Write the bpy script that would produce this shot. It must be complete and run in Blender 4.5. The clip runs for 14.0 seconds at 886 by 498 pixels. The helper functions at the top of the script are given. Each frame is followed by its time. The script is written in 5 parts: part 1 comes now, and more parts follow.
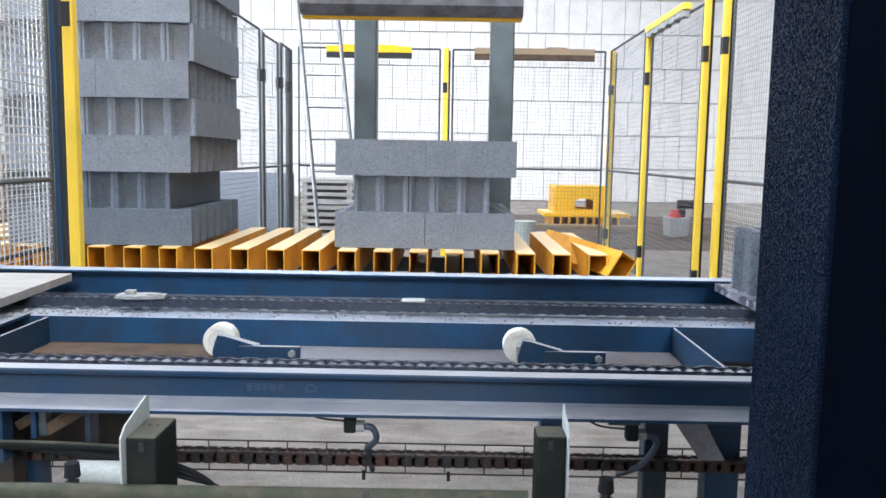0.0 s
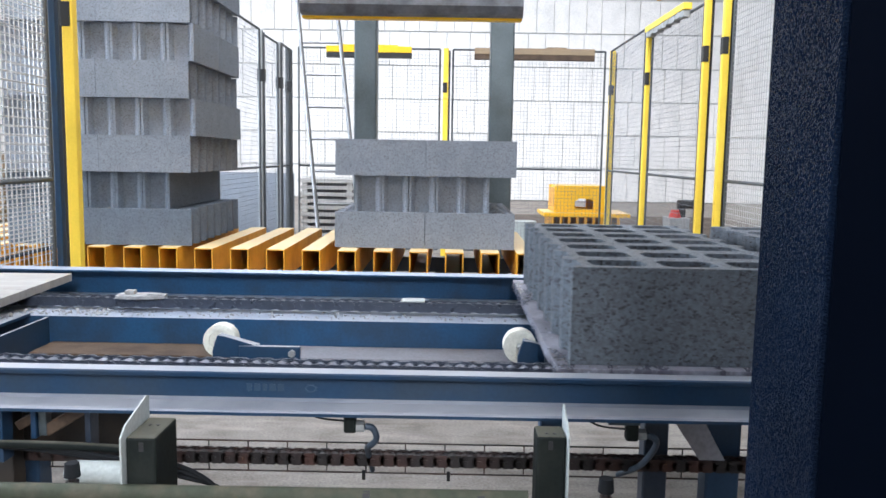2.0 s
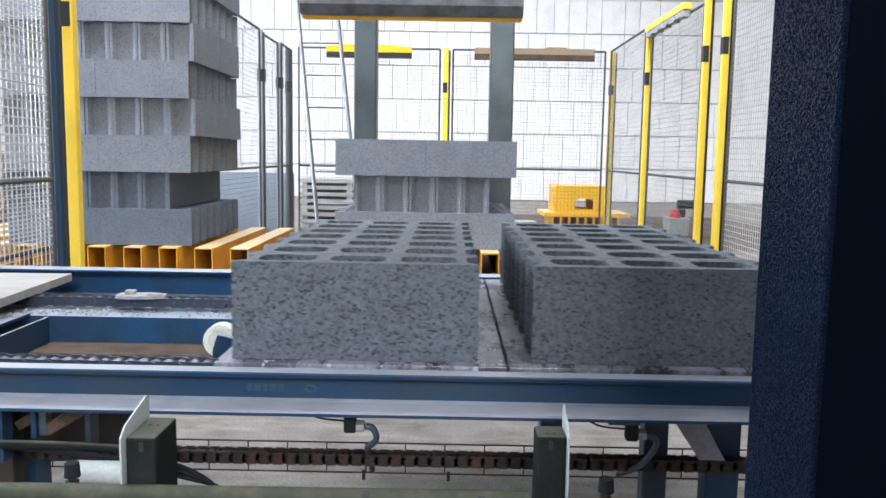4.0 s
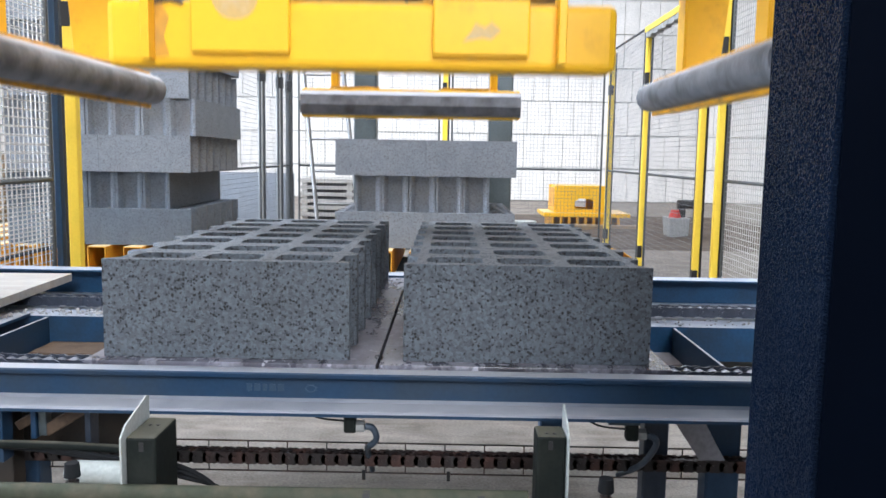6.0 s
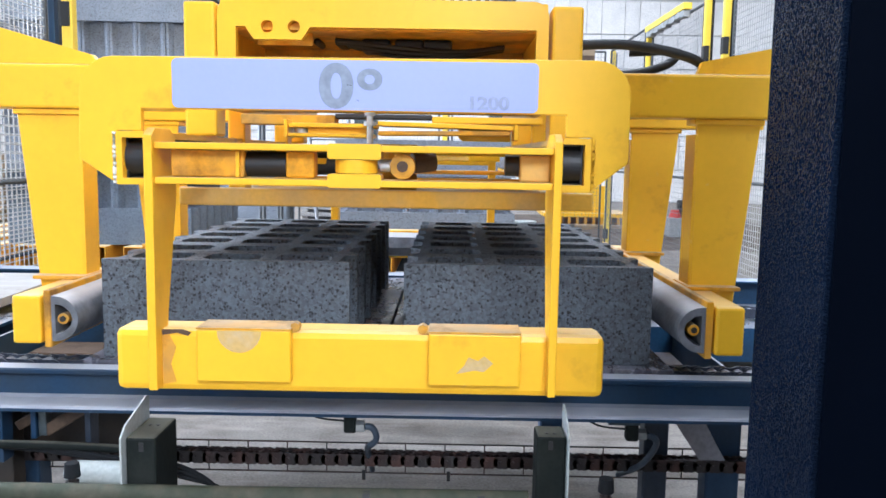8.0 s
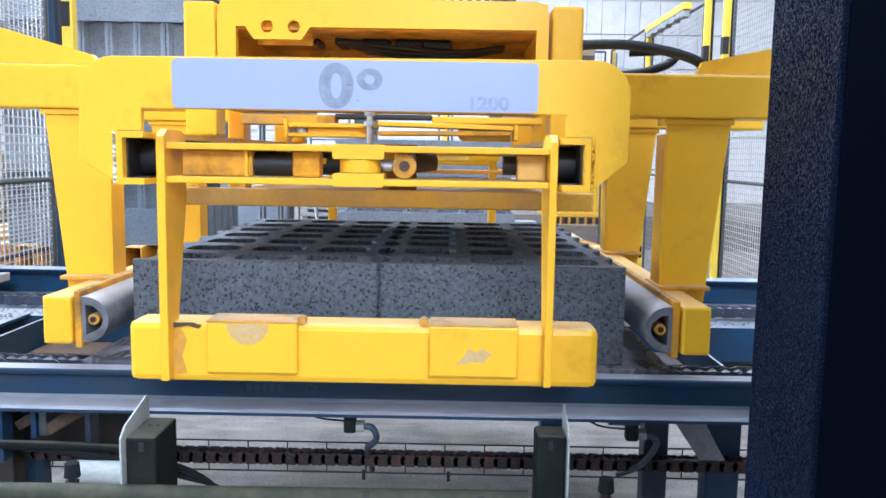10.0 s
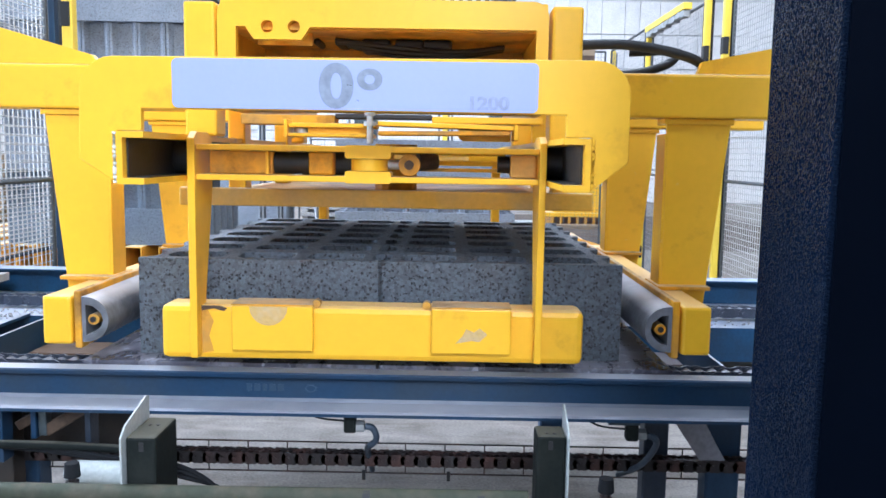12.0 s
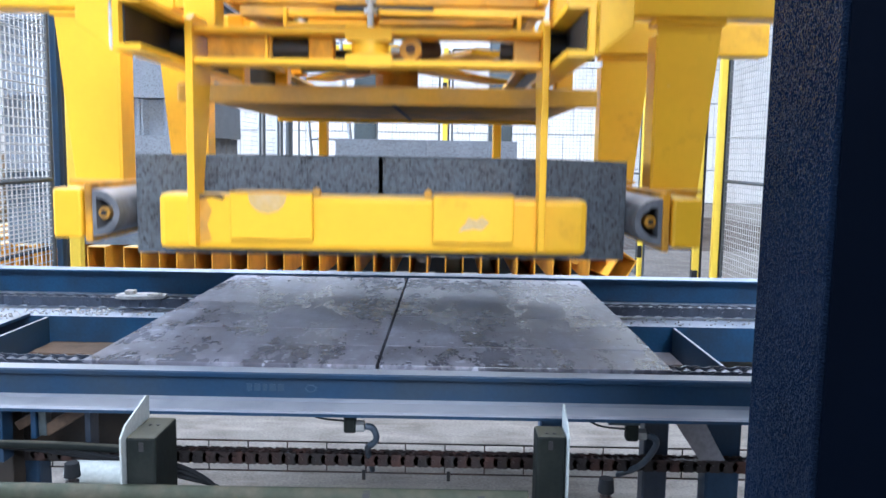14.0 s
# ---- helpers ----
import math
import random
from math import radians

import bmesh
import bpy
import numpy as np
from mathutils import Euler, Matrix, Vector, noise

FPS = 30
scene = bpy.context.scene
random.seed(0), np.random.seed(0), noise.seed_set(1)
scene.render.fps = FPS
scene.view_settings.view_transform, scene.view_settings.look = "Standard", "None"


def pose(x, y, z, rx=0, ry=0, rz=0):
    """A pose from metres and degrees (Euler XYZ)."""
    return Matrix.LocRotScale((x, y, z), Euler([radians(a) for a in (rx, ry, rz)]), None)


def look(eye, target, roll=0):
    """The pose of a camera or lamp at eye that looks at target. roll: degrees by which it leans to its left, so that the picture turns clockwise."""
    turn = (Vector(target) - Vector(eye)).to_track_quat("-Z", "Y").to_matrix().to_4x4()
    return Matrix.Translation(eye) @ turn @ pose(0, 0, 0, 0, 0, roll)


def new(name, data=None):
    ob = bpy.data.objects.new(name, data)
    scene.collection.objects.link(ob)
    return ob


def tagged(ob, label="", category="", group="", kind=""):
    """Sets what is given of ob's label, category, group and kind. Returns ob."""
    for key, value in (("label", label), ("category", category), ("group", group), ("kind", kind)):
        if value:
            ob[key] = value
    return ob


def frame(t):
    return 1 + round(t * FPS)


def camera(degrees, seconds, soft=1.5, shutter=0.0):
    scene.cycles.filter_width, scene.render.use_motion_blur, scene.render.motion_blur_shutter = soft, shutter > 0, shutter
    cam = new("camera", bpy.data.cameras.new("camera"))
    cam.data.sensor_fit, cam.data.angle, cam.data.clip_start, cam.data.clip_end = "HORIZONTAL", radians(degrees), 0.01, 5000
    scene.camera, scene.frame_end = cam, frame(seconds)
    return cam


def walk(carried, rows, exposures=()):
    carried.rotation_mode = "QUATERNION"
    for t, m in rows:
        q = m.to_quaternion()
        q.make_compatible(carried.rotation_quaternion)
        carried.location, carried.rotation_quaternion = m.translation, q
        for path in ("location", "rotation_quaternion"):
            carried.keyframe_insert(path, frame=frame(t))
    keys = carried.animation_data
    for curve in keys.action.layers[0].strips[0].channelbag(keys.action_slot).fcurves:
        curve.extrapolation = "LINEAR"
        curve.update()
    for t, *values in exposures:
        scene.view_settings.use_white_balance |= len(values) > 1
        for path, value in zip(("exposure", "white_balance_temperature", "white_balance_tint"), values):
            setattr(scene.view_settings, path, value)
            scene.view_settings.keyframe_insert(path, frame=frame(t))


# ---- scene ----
ZP = 0.66                      # height of the pallet tops above the floor
cam = camera(57.49, 14.0, soft=1.6, shutter=0.5)
EYE = (0.0903, -1.5977, 0.4162 + ZP)
YAW, TILT = 0.0074, 0.1156
AIM = (EYE[0] - math.sin(YAW) * math.cos(TILT), EYE[1] + math.cos(YAW) * math.cos(TILT), EYE[2] - math.sin(TILT))
VIEW = look(EYE, AIM, 0.948)
walk(cam, [(0.0, VIEW), (14.0, VIEW)], exposures=[(0.0, 0.09, 5880, 10), (7.2, 0.09, 5950, 10), (8.0, 0.08, 5520, 10), (10.3, 0.13, 5260, 10), (13.6, 0.15, 5250, 10), (14.0, 0.24, 5280, 10)])

# ---- light ----
world = bpy.data.worlds.new("sky")
scene.world = world
world.use_nodes = True
wn = world.node_tree
sky = wn.nodes.new("ShaderNodeTexSky")
sky.sky_type, sky.sun_disc = "NISHITA", False
sky.sun_elevation, sky.sun_rotation = radians(48), radians(200)
wn.links.new(sky.outputs[0], wn.nodes["Background"].inputs[0])
wn.nodes["Background"].inputs[1].default_value = 0.12


def area_lamp(name, loc, target, w, h, power, color):
    lamp = bpy.data.lights.new(name, "AREA")
    lamp.shape, lamp.size, lamp.size_y, lamp.energy, lamp.color = "RECTANGLE", w, h, power, color
    ob = new(name, lamp)
    ob.matrix_world = look(loc, target)
    return ob


sun = bpy.data.lights.new("sun", "SUN")
sun.energy, sun.angle, sun.color = 1.0, radians(14), (1, 0.97, 0.93)
sun_ob = new("sun", sun)
sun_ob.matrix_world = look((0, -20, 25), (5, 0, 0))
# daylight in the gate behind the camera and in the side opening; the three roof lights are unseen, added fills
area_lamp("gate_daylight", (-6.2, -6.9, 2.6), (-6.2, 0, 2.4), 6.6, 4.8, 45, (0.76, 0.88, 1.0))
area_lamp("rooflight_fill_c", (2.8, -3.2, 6.88), (2.8, -3.2, 0), 5.0, 1.6, 300, (0.97, 0.98, 1.0))
area_lamp("window_daylight", (1.3, -6.9, 4.2), (0.4, 0, 1.3), 2.6, 1.7, 440, (1.0, 0.98, 0.95))
area_lamp("rooflight_fill", (-1.2, 12.55, 6.9), (-1.2, 12.6, 0), 15.0, 4.4, 1420, (1.0, 0.99, 0.97))
area_lamp("rooflight_fill_b", (-2.0, 1.5, 6.9), (-2.0, 1.5, 0), 6.0, 1.8, 850, (0.94, 0.97, 1.0))
area_lamp("side_daylight", (-11.4, 3.0, 2.5), (0, 3.0, 2.0), 7.0, 4.0, 2500, (0.84, 0.92, 1.0))


# ---- materials ----
def material(name, color, rough=0.6, metal=0.0, dark=None, scale=20.0, amount=0.35, bump=0.15, bump_scale=120.0, dust=None, dust_amount=0.0, spec=0.5, grit=0.35, streak=0.0, fine_detail=4.0):
    """Base colour with blotches of a second colour, fine relief, roughness wear, and dust settled on upward faces."""
    m = bpy.data.materials.new(name)
    m.use_nodes = True
    nt = m.node_tree
    n, l = nt.nodes, nt.links
    bsdf = n["Principled BSDF"]
    tex = n.new("ShaderNodeTexCoord")
    info = n.new("ShaderNodeObjectInfo")
    shift = n.new("ShaderNodeVectorMath")
    shift.operation = "ADD"
    l.new(tex.outputs["Object"], shift.inputs[0])
    l.new(info.outputs["Random"], shift.inputs[1])
    big = n.new("ShaderNodeTexNoise")
    big.inputs["Scale"].default_value, big.inputs["Detail"].default_value = scale, 6.0
    l.new(shift.outputs[0], big.inputs["Vector"])
    fine = n.new("ShaderNodeTexNoise")
    fine.inputs["Scale"].default_value, fine.inputs["Detail"].default_value = bump_scale, fine_detail
    l.new(shift.outputs[0], fine.inputs["Vector"])
    ramp = n.new("ShaderNodeMapRange")
    ramp.inputs["From Min"].default_value, ramp.inputs["From Max"].default_value = 0.42, 0.68
    ramp.inputs["To Max"].default_value = amount
    l.new(big.outputs["Fac"], ramp.inputs["Value"])
    mix = n.new("ShaderNodeMix")
    mix.data_type = "RGBA"
    mix.inputs["A"].default_value = (*color, 1)
    mix.inputs["B"].default_value = (*(dark or [c * 0.55 for c in color]), 1)
    l.new(ramp.outputs[0], mix.inputs["Factor"])
    last = mix.outputs["Result"]
    grain = n.new("ShaderNodeMix")
    grain.data_type, grain.blend_type = "RGBA", "MULTIPLY"
    grain.inputs["Factor"].default_value = grit
    l.new(last, grain.inputs["A"])
    gr = n.new("ShaderNodeMapRange")
    gr.inputs["From Min"].default_value, gr.inputs["From Max"].default_value = 0.3, 0.7
    gr.inputs["To Min"].default_value, gr.inputs["To Max"].default_value = 0.6, 1.25
    l.new(fine.outputs["Fac"], gr.inputs["Value"])
    l.new(gr.outputs[0], grain.inputs["B"])
    last = grain.outputs["Result"]
    if streak:
        mp = n.new("ShaderNodeMapping")
        mp.inputs["Rotation"].default_value, mp.inputs["Scale"].default_value = (0, 0, radians(32)), (3.0, 16.0, 1.0)
        l.new(shift.outputs[0], mp.inputs["Vector"])
        sn = n.new("ShaderNodeTexNoise")
        sn.inputs["Scale"].default_value, sn.inputs["Detail"].default_value = 1.0, 5.0
        l.new(mp.outputs[0], sn.inputs["Vector"])
        sr = n.new("ShaderNodeMapRange")
        sr.inputs["From Min"].default_value, sr.inputs["From Max"].default_value = 0.5, 0.75
        sr.inputs["To Max"].default_value = streak
        l.new(sn.outputs["Fac"], sr.inputs["Value"])
        sm = n.new("ShaderNodeMix")
        sm.data_type = "RGBA"
        l.new(sr.outputs[0], sm.inputs["Factor"])
        l.new(last, sm.inputs["A"])
        sm.inputs["B"].default_value = (*[min(c * 1.6, 0.75) for c in color], 1)
        last = sm.outputs["Result"]
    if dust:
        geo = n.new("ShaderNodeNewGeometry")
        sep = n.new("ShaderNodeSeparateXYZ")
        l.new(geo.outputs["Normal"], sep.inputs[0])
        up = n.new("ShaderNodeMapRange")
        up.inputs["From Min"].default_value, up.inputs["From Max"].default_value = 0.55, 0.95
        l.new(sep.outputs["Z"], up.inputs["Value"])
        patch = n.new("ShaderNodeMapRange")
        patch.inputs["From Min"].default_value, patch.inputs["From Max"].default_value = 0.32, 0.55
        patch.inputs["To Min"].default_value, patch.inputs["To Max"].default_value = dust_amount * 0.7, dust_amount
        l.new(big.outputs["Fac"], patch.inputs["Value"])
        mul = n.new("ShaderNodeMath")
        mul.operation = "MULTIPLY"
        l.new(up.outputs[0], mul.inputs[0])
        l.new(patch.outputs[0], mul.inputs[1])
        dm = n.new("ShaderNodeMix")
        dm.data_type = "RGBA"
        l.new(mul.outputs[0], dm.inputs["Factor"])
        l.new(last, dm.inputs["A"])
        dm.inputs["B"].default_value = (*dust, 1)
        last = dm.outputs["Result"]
    l.new(last, bsdf.inputs["Base Color"])
    rr = n.new("ShaderNodeMapRange")
    rr.inputs["To Min"].default_value, rr.inputs["To Max"].default_value = max(rough - 0.12, 0.05), min(rough + 0.15, 1)
    l.new(big.outputs["Fac"], rr.inputs["Value"])
    l.new(rr.outputs[0], bsdf.inputs["Roughness"])
    bsdf.inputs["Metallic"].default_value = metal
    bsdf.inputs["Specular IOR Level"].default_value = spec
    bp = n.new("ShaderNodeBump")
    bp.inputs["Strength"].default_value, bp.inputs["Distance"].default_value = bump, 0.004
    l.new(fine.outputs["Fac"], bp.inputs["Height"])
    l.new(bp.outputs[0], bsdf.inputs["Normal"])
    return m


def concrete_block_material(name, light, dark, rough_amount, damp=0.15):
    """Porous lightweight-aggregate concrete: pebbly cells, dark pits, pale grains."""
    m = bpy.data.materials.new(name)
    m.use_nodes = True
    nt = m.node_tree
    n, l = nt.nodes, nt.links
    bsdf = n["Principled BSDF"]
    tex = n.new("ShaderNodeTexCoord")
    info = n.new("ShaderNodeObjectInfo")
    mulr = n.new("ShaderNodeVectorMath")
    mulr.operation = "MULTIPLY_ADD"
    comb = n.new("ShaderNodeCombineXYZ")
    for i in range(3):
        l.new(info.outputs["Random"], comb.inputs[i])
    mulr.inputs[1].default_value = (7.3, 5.1, 3.7)
    l.new(comb.outputs[0], mulr.inputs[0])
    l.new(tex.outputs["Object"], mulr.inputs[2])
    warp = n.new("ShaderNodeTexNoise")
    warp.inputs["Scale"].default_value, warp.inputs["Detail"].default_value = 240.0, 3.0
    l.new(mulr.outputs[0], warp.inputs["Vector"])
    bent = n.new("ShaderNodeVectorMath")
    bent.operation = "MULTIPLY_ADD"
    bent.inputs[1].default_value = (0.010, 0.010, 0.010)
    l.new(warp.outputs["Color"], bent.inputs[0])
    l.new(mulr.outputs[0], bent.inputs[2])
    vor = n.new("ShaderNodeTexVoronoi")
    vor.inputs["Scale"].default_value = 180.0
    l.new(bent.outputs[0], vor.inputs["Vector"])
    blot = n.new("ShaderNodeTexNoise")
    blot.inputs["Scale"].default_value, blot.inputs["Detail"].default_value = 9.0, 4.0
    l.new(mulr.outputs[0], blot.inputs["Vector"])
    # some grains have fallen out and left dark pores
    odd = n.new("ShaderNodeSeparateColor")
    l.new(vor.outputs["Color"], odd.inputs[0])
    loose = n.new("ShaderNodeMapRange")
    loose.inputs["From Min"].default_value, loose.inputs["From Max"].default_value = 0.30, 0.22
    l.new(odd.outputs[0], loose.inputs["Value"])
    gap = n.new("ShaderNodeMapRange")
    gap.inputs["From Min"].default_value, gap.inputs["From Max"].default_value = 0.62, 0.36
    l.new(vor.outputs["Distance"], gap.inputs["Value"])
    pit = n.new("ShaderNodeMath")
    pit.operation = "MULTIPLY"
    l.new(gap.outputs[0], pit.inputs[0])
    l.new(loose.outputs[0], pit.inputs[1])
    base = n.new("ShaderNodeMix")
    base.data_type = "RGBA"
    base.inputs["A"].default_value, base.inputs["B"].default_value = (*light, 1), (*[c * 0.72 for c in light], 1)
    l.new(blot.outputs["Fac"], base.inputs["Factor"])
    grain = n.new("ShaderNodeMix")
    grain.data_type, grain.blend_type = "RGBA", "MULTIPLY"
    grain.inputs["Factor"].default_value = 0.8 * rough_amount
    l.new(base.outputs["Result"], grain.inputs["A"])
    bw = n.new("ShaderNodeMapRange")
    bw.inputs["To Min"].default_value, bw.inputs["To Max"].default_value = 0.55, 1.5
    l.new(odd.outputs[1], bw.inputs["Value"])
    l.new(bw.outputs[0], grain.inputs["B"])
    pm = n.new("ShaderNodeMix")
    pm.data_type = "RGBA"
    l.new(pit.outputs[0], pm.inputs["Factor"])
    l.new(grain.outputs["Result"], pm.inputs["A"])
    pm.inputs["B"].default_value = (*dark, 1)
    l.new(pm.outputs["Result"], bsdf.inputs["Base Color"])
    bsdf.inputs["Roughness"].default_value = 1.0 - 0.45 * damp
    bsdf.inputs["Specular IOR Level"].default_value = 0.2 + 0.5 * damp
    hgt = n.new("ShaderNodeMath")
    hgt.operation = "MULTIPLY_ADD"
    l.new(pit.outputs[0], hgt.inputs[0])
    hgt.inputs[1].default_value = -1.2
    l.new(warp.outputs["Fac"], hgt.inputs[2])
    bp = n.new("ShaderNodeBump")
    bp.inputs["Strength"].default_value, bp.inputs["Distance"].default_value = 0.9 * rough_amount, 0.006
    l.new(hgt.outputs[0], bp.inputs["Height"])
    l.new(bp.outputs[0], bsdf.inputs["Normal"])
    return m


def damp_board_material(name, light, dark, axis=0, stain=(0.05, 0.05, 0.05), stain_amount=0.8, gloss=0.4):
    """Pallet boards: grain along one axis, damp dark stains, pale cement smears and specks, small gouges."""
    m = wood_material(name, light, dark, axis, stain, stain_amount, gloss, 16.0)
    nt = m.node_tree
    n, l = nt.nodes, nt.links
    bsdf = n["Principled BSDF"]
    geo = n.new("ShaderNodeNewGeometry")
    smear = n.new("ShaderNodeTexNoise")
    mp = n.new("ShaderNodeMapping")
    mp.inputs["Scale"].default_value = (2.0, 0.75, 1.0)
    l.new(geo.outputs["Position"], mp.inputs["Vector"])
    l.new(mp.outputs[0], smear.inputs["Vector"])
    smear.inputs["Scale"].default_value, smear.inputs["Detail"].default_value, smear.inputs["Roughness"].default_value = 5.0, 9.0, 0.72
    a = n.new("ShaderNodeMapRange")
    a.inputs["From Min"].default_value, a.inputs["From Max"].default_value, a.inputs["To Max"].default_value = 0.47, 0.68, 0.8
    l.new(smear.outputs["Fac"], a.inputs["Value"])
    speck = n.new("ShaderNodeTexNoise")
    speck.inputs["Scale"].default_value, speck.inputs["Detail"].default_value = 38.0, 4.0
    l.new(geo.outputs["Position"], speck.inputs["Vector"])
    b = n.new("ShaderNodeMapRange")
    b.inputs["From Min"].default_value, b.inputs["From Max"].default_value, b.inputs["To Max"].default_value = 0.62, 0.67, 0.95
    l.new(speck.outputs["Fac"], b.inputs["Value"])
    both = n.new("ShaderNodeMath")
    both.operation = "MAXIMUM"
    l.new(a.outputs[0], both.inputs[0])
    l.new(b.outputs[0], both.inputs[1])
    mix = n.new("ShaderNodeMix")
    mix.data_type = "RGBA"
    l.new(both.outputs[0], mix.inputs["Factor"])
    l.new(bsdf.inputs["Base Color"].links[0].from_socket, mix.inputs["A"])
    mix.inputs["B"].default_value = (0.46, 0.46, 0.54, 1)
    l.new(mix.outputs["Result"], bsdf.inputs["Base Color"])
    r = n.new("ShaderNodeMapRange")
    r.inputs["To Min"].default_value, r.inputs["To Max"].default_value = gloss - 0.12, 0.8
    l.new(both.outputs[0], r.inputs["Value"])
    l.new(r.outputs[0], bsdf.inputs["Roughness"])
    return m


def wood_material(name, light, dark, axis=0, stain=(0.08, 0.075, 0.08), stain_amount=0.5, gloss=0.7, across=40.0):
    m = bpy.data.materials.new(name)
    m.use_nodes = True
    nt = m.node_tree
    n, l = nt.nodes, nt.links
    bsdf = n["Principled BSDF"]
    tex = n.new("ShaderNodeTexCoord")
    info = n.new("ShaderNodeObjectInfo")
    add = n.new("ShaderNodeVectorMath")
    add.operation = "ADD"
    l.new(tex.outputs["Object"], add.inputs[0])
    l.new(info.outputs["Random"], add.inputs[1])
    mp = n.new("ShaderNodeMapping")
    sc = [across, across, across]
    sc[axis] = 3.0
    mp.inputs["Scale"].default_value = sc
    l.new(add.outputs[0], mp.inputs["Vector"])
    g = n.new("ShaderNodeTexNoise")
    g.inputs["Scale"].default_value, g.inputs["Detail"].default_value = 1.6, 6.0
    l.new(mp.outputs[0], g.inputs["Vector"])
    mix = n.new("ShaderNodeMix")
    mix.data_type = "RGBA"
    mix.inputs["A"].default_value, mix.inputs["B"].default_value = (*light, 1), (*dark, 1)
    l.new(g.outputs["Fac"], mix.inputs["Factor"])
    s = n.new("ShaderNodeTexNoise")
    s.inputs["Scale"].default_value, s.inputs["Detail"].default_value, s.inputs["Roughness"].default_value = 5.0, 7.0, 0.7
    l.new(add.outputs[0], s.inputs["Vector"])
    sr = n.new("ShaderNodeMapRange")
    sr.inputs["From Min"].default_value, sr.inputs["From Max"].default_value = 0.4, 0.62
    sr.inputs["To Max"].default_value = stain_amount
    l.new(s.outputs["Fac"], sr.inputs["Value"])
    sm = n.new("ShaderNodeMix")
    sm.data_type = "RGBA"
    l.new(sr.outputs[0], sm.inputs["Factor"])
    l.new(mix.outputs["Result"], sm.inputs["A"])
    sm.inputs["B"].default_value = (*stain, 1)
    l.new(sm.outputs["Result"], bsdf.inputs["Base Color"])
    bsdf.inputs["Roughness"].default_value = gloss
    bp = n.new("ShaderNodeBump")
    bp.inputs["Strength"].default_value, bp.inputs["Distance"].default_value = 0.35, 0.003
    l.new(g.outputs["Fac"], bp.inputs["Height"])
    l.new(bp.outputs[0], bsdf.inputs["Normal"])
    return m


DUST = (0.5, 0.49, 0.47)
BLOCK = concrete_block_material("damp_block_concrete", (0.114, 0.133, 0.158), (0.016, 0.016, 0.017), 0.78, 0.8)
FRESH = concrete_block_material("drying_block_concrete", (0.150, 0.178, 0.218), (0.075, 0.085, 0.10), 0.36, 0.3)
DRYBLOCK = concrete_block_material("dry_block_concrete", (0.262, 0.285, 0.328), (0.13, 0.14, 0.155), 0.32)
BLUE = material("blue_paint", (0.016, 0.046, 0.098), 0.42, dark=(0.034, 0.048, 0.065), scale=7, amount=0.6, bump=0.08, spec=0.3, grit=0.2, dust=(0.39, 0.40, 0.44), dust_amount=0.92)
DARKBLUE = material("dark_blue_paint", (0.02, 0.032, 0.055), 0.4, dark=(0.05, 0.05, 0.05), scale=9, amount=0.5, dust=(0.3, 0.3, 0.29), dust_amount=0.4)
LEDGE = material("rusty_dusty_steel", (0.25, 0.25, 0.28), 0.7, dark=(0.09, 0.05, 0.028), scale=1.7, amount=0.9, grit=0.4)
# brighter copy of the blue paint: the light on these beams is in the colour
BEDBLUE_LIT = material("oily_lit_blue_paint", (0.020, 0.075, 0.165), 0.4, dark=(0.022, 0.04, 0.07), scale=9, amount=0.7, dust=(0.40, 0.43, 0.50), dust_amount=0.85, spec=0.35)
BROWN = material("rusty_brown_steel", (0.095, 0.06, 0.037), 0.75, dark=(0.05, 0.03, 0.02), scale=14, amount=0.8, grit=0.5)
# near black: one real post, and sheets that stand in for shade
SHADESTEEL = material("shade_black_steel", (0.014, 0.013, 0.012), 0.6, dark=(0.04, 0.025, 0.015), scale=6, amount=0.8)
COLUMN = material("navy_orange_peel_paint", (0.003, 0.006, 0.014), 0.14, dark=(0.002, 0.003, 0.006), scale=4, amount=0.6, bump=0.7, bump_scale=400, spec=0.25, grit=0.1, fine_detail=1.0)


def glint_peaks(m, low, high, most):
    """Orange-peel paint: the specular level follows the relief, which sets glints on its peaks."""
    n, l = m.node_tree.nodes, m.node_tree.links
    bsdf, ramp = n["Principled BSDF"], n.new("ShaderNodeMapRange")
    relief = n["Bump"].inputs["Height"].links[0].from_socket
    ramp.inputs["From Min"].default_value, ramp.inputs["From Max"].default_value, ramp.inputs["To Max"].default_value = low, high, most
    l.new(relief, ramp.inputs["Value"])
    l.new(ramp.outputs[0], bsdf.inputs["Specular IOR Level"])


glint_peaks(COLUMN, 0.45, 0.80, 0.11)
# blue sheen is put in by tinting the reflections
COLUMN.node_tree.nodes["Principled BSDF"].inputs["Specular Tint"].default_value = (0.4, 0.65, 1.0, 1)
# column front: smooth navy, with the shade on this face put into the colour
FLANGE_SHADE = material("smooth_shaded_navy_paint", (0.001, 0.002, 0.005), 0.4, scale=3, amount=0.4, bump=0.05, bump_scale=200, spec=0.01, grit=0.1)
YELLOW = material("yellow_paint", (0.94, 0.53, 0.018), 0.33, dark=(0.89, 0.465, 0.014), scale=4, amount=0.45, bump=0.03, bump_scale=60, dust=(0.70, 0.55, 0.33), dust_amount=0.6, spec=0.3, grit=0.06)


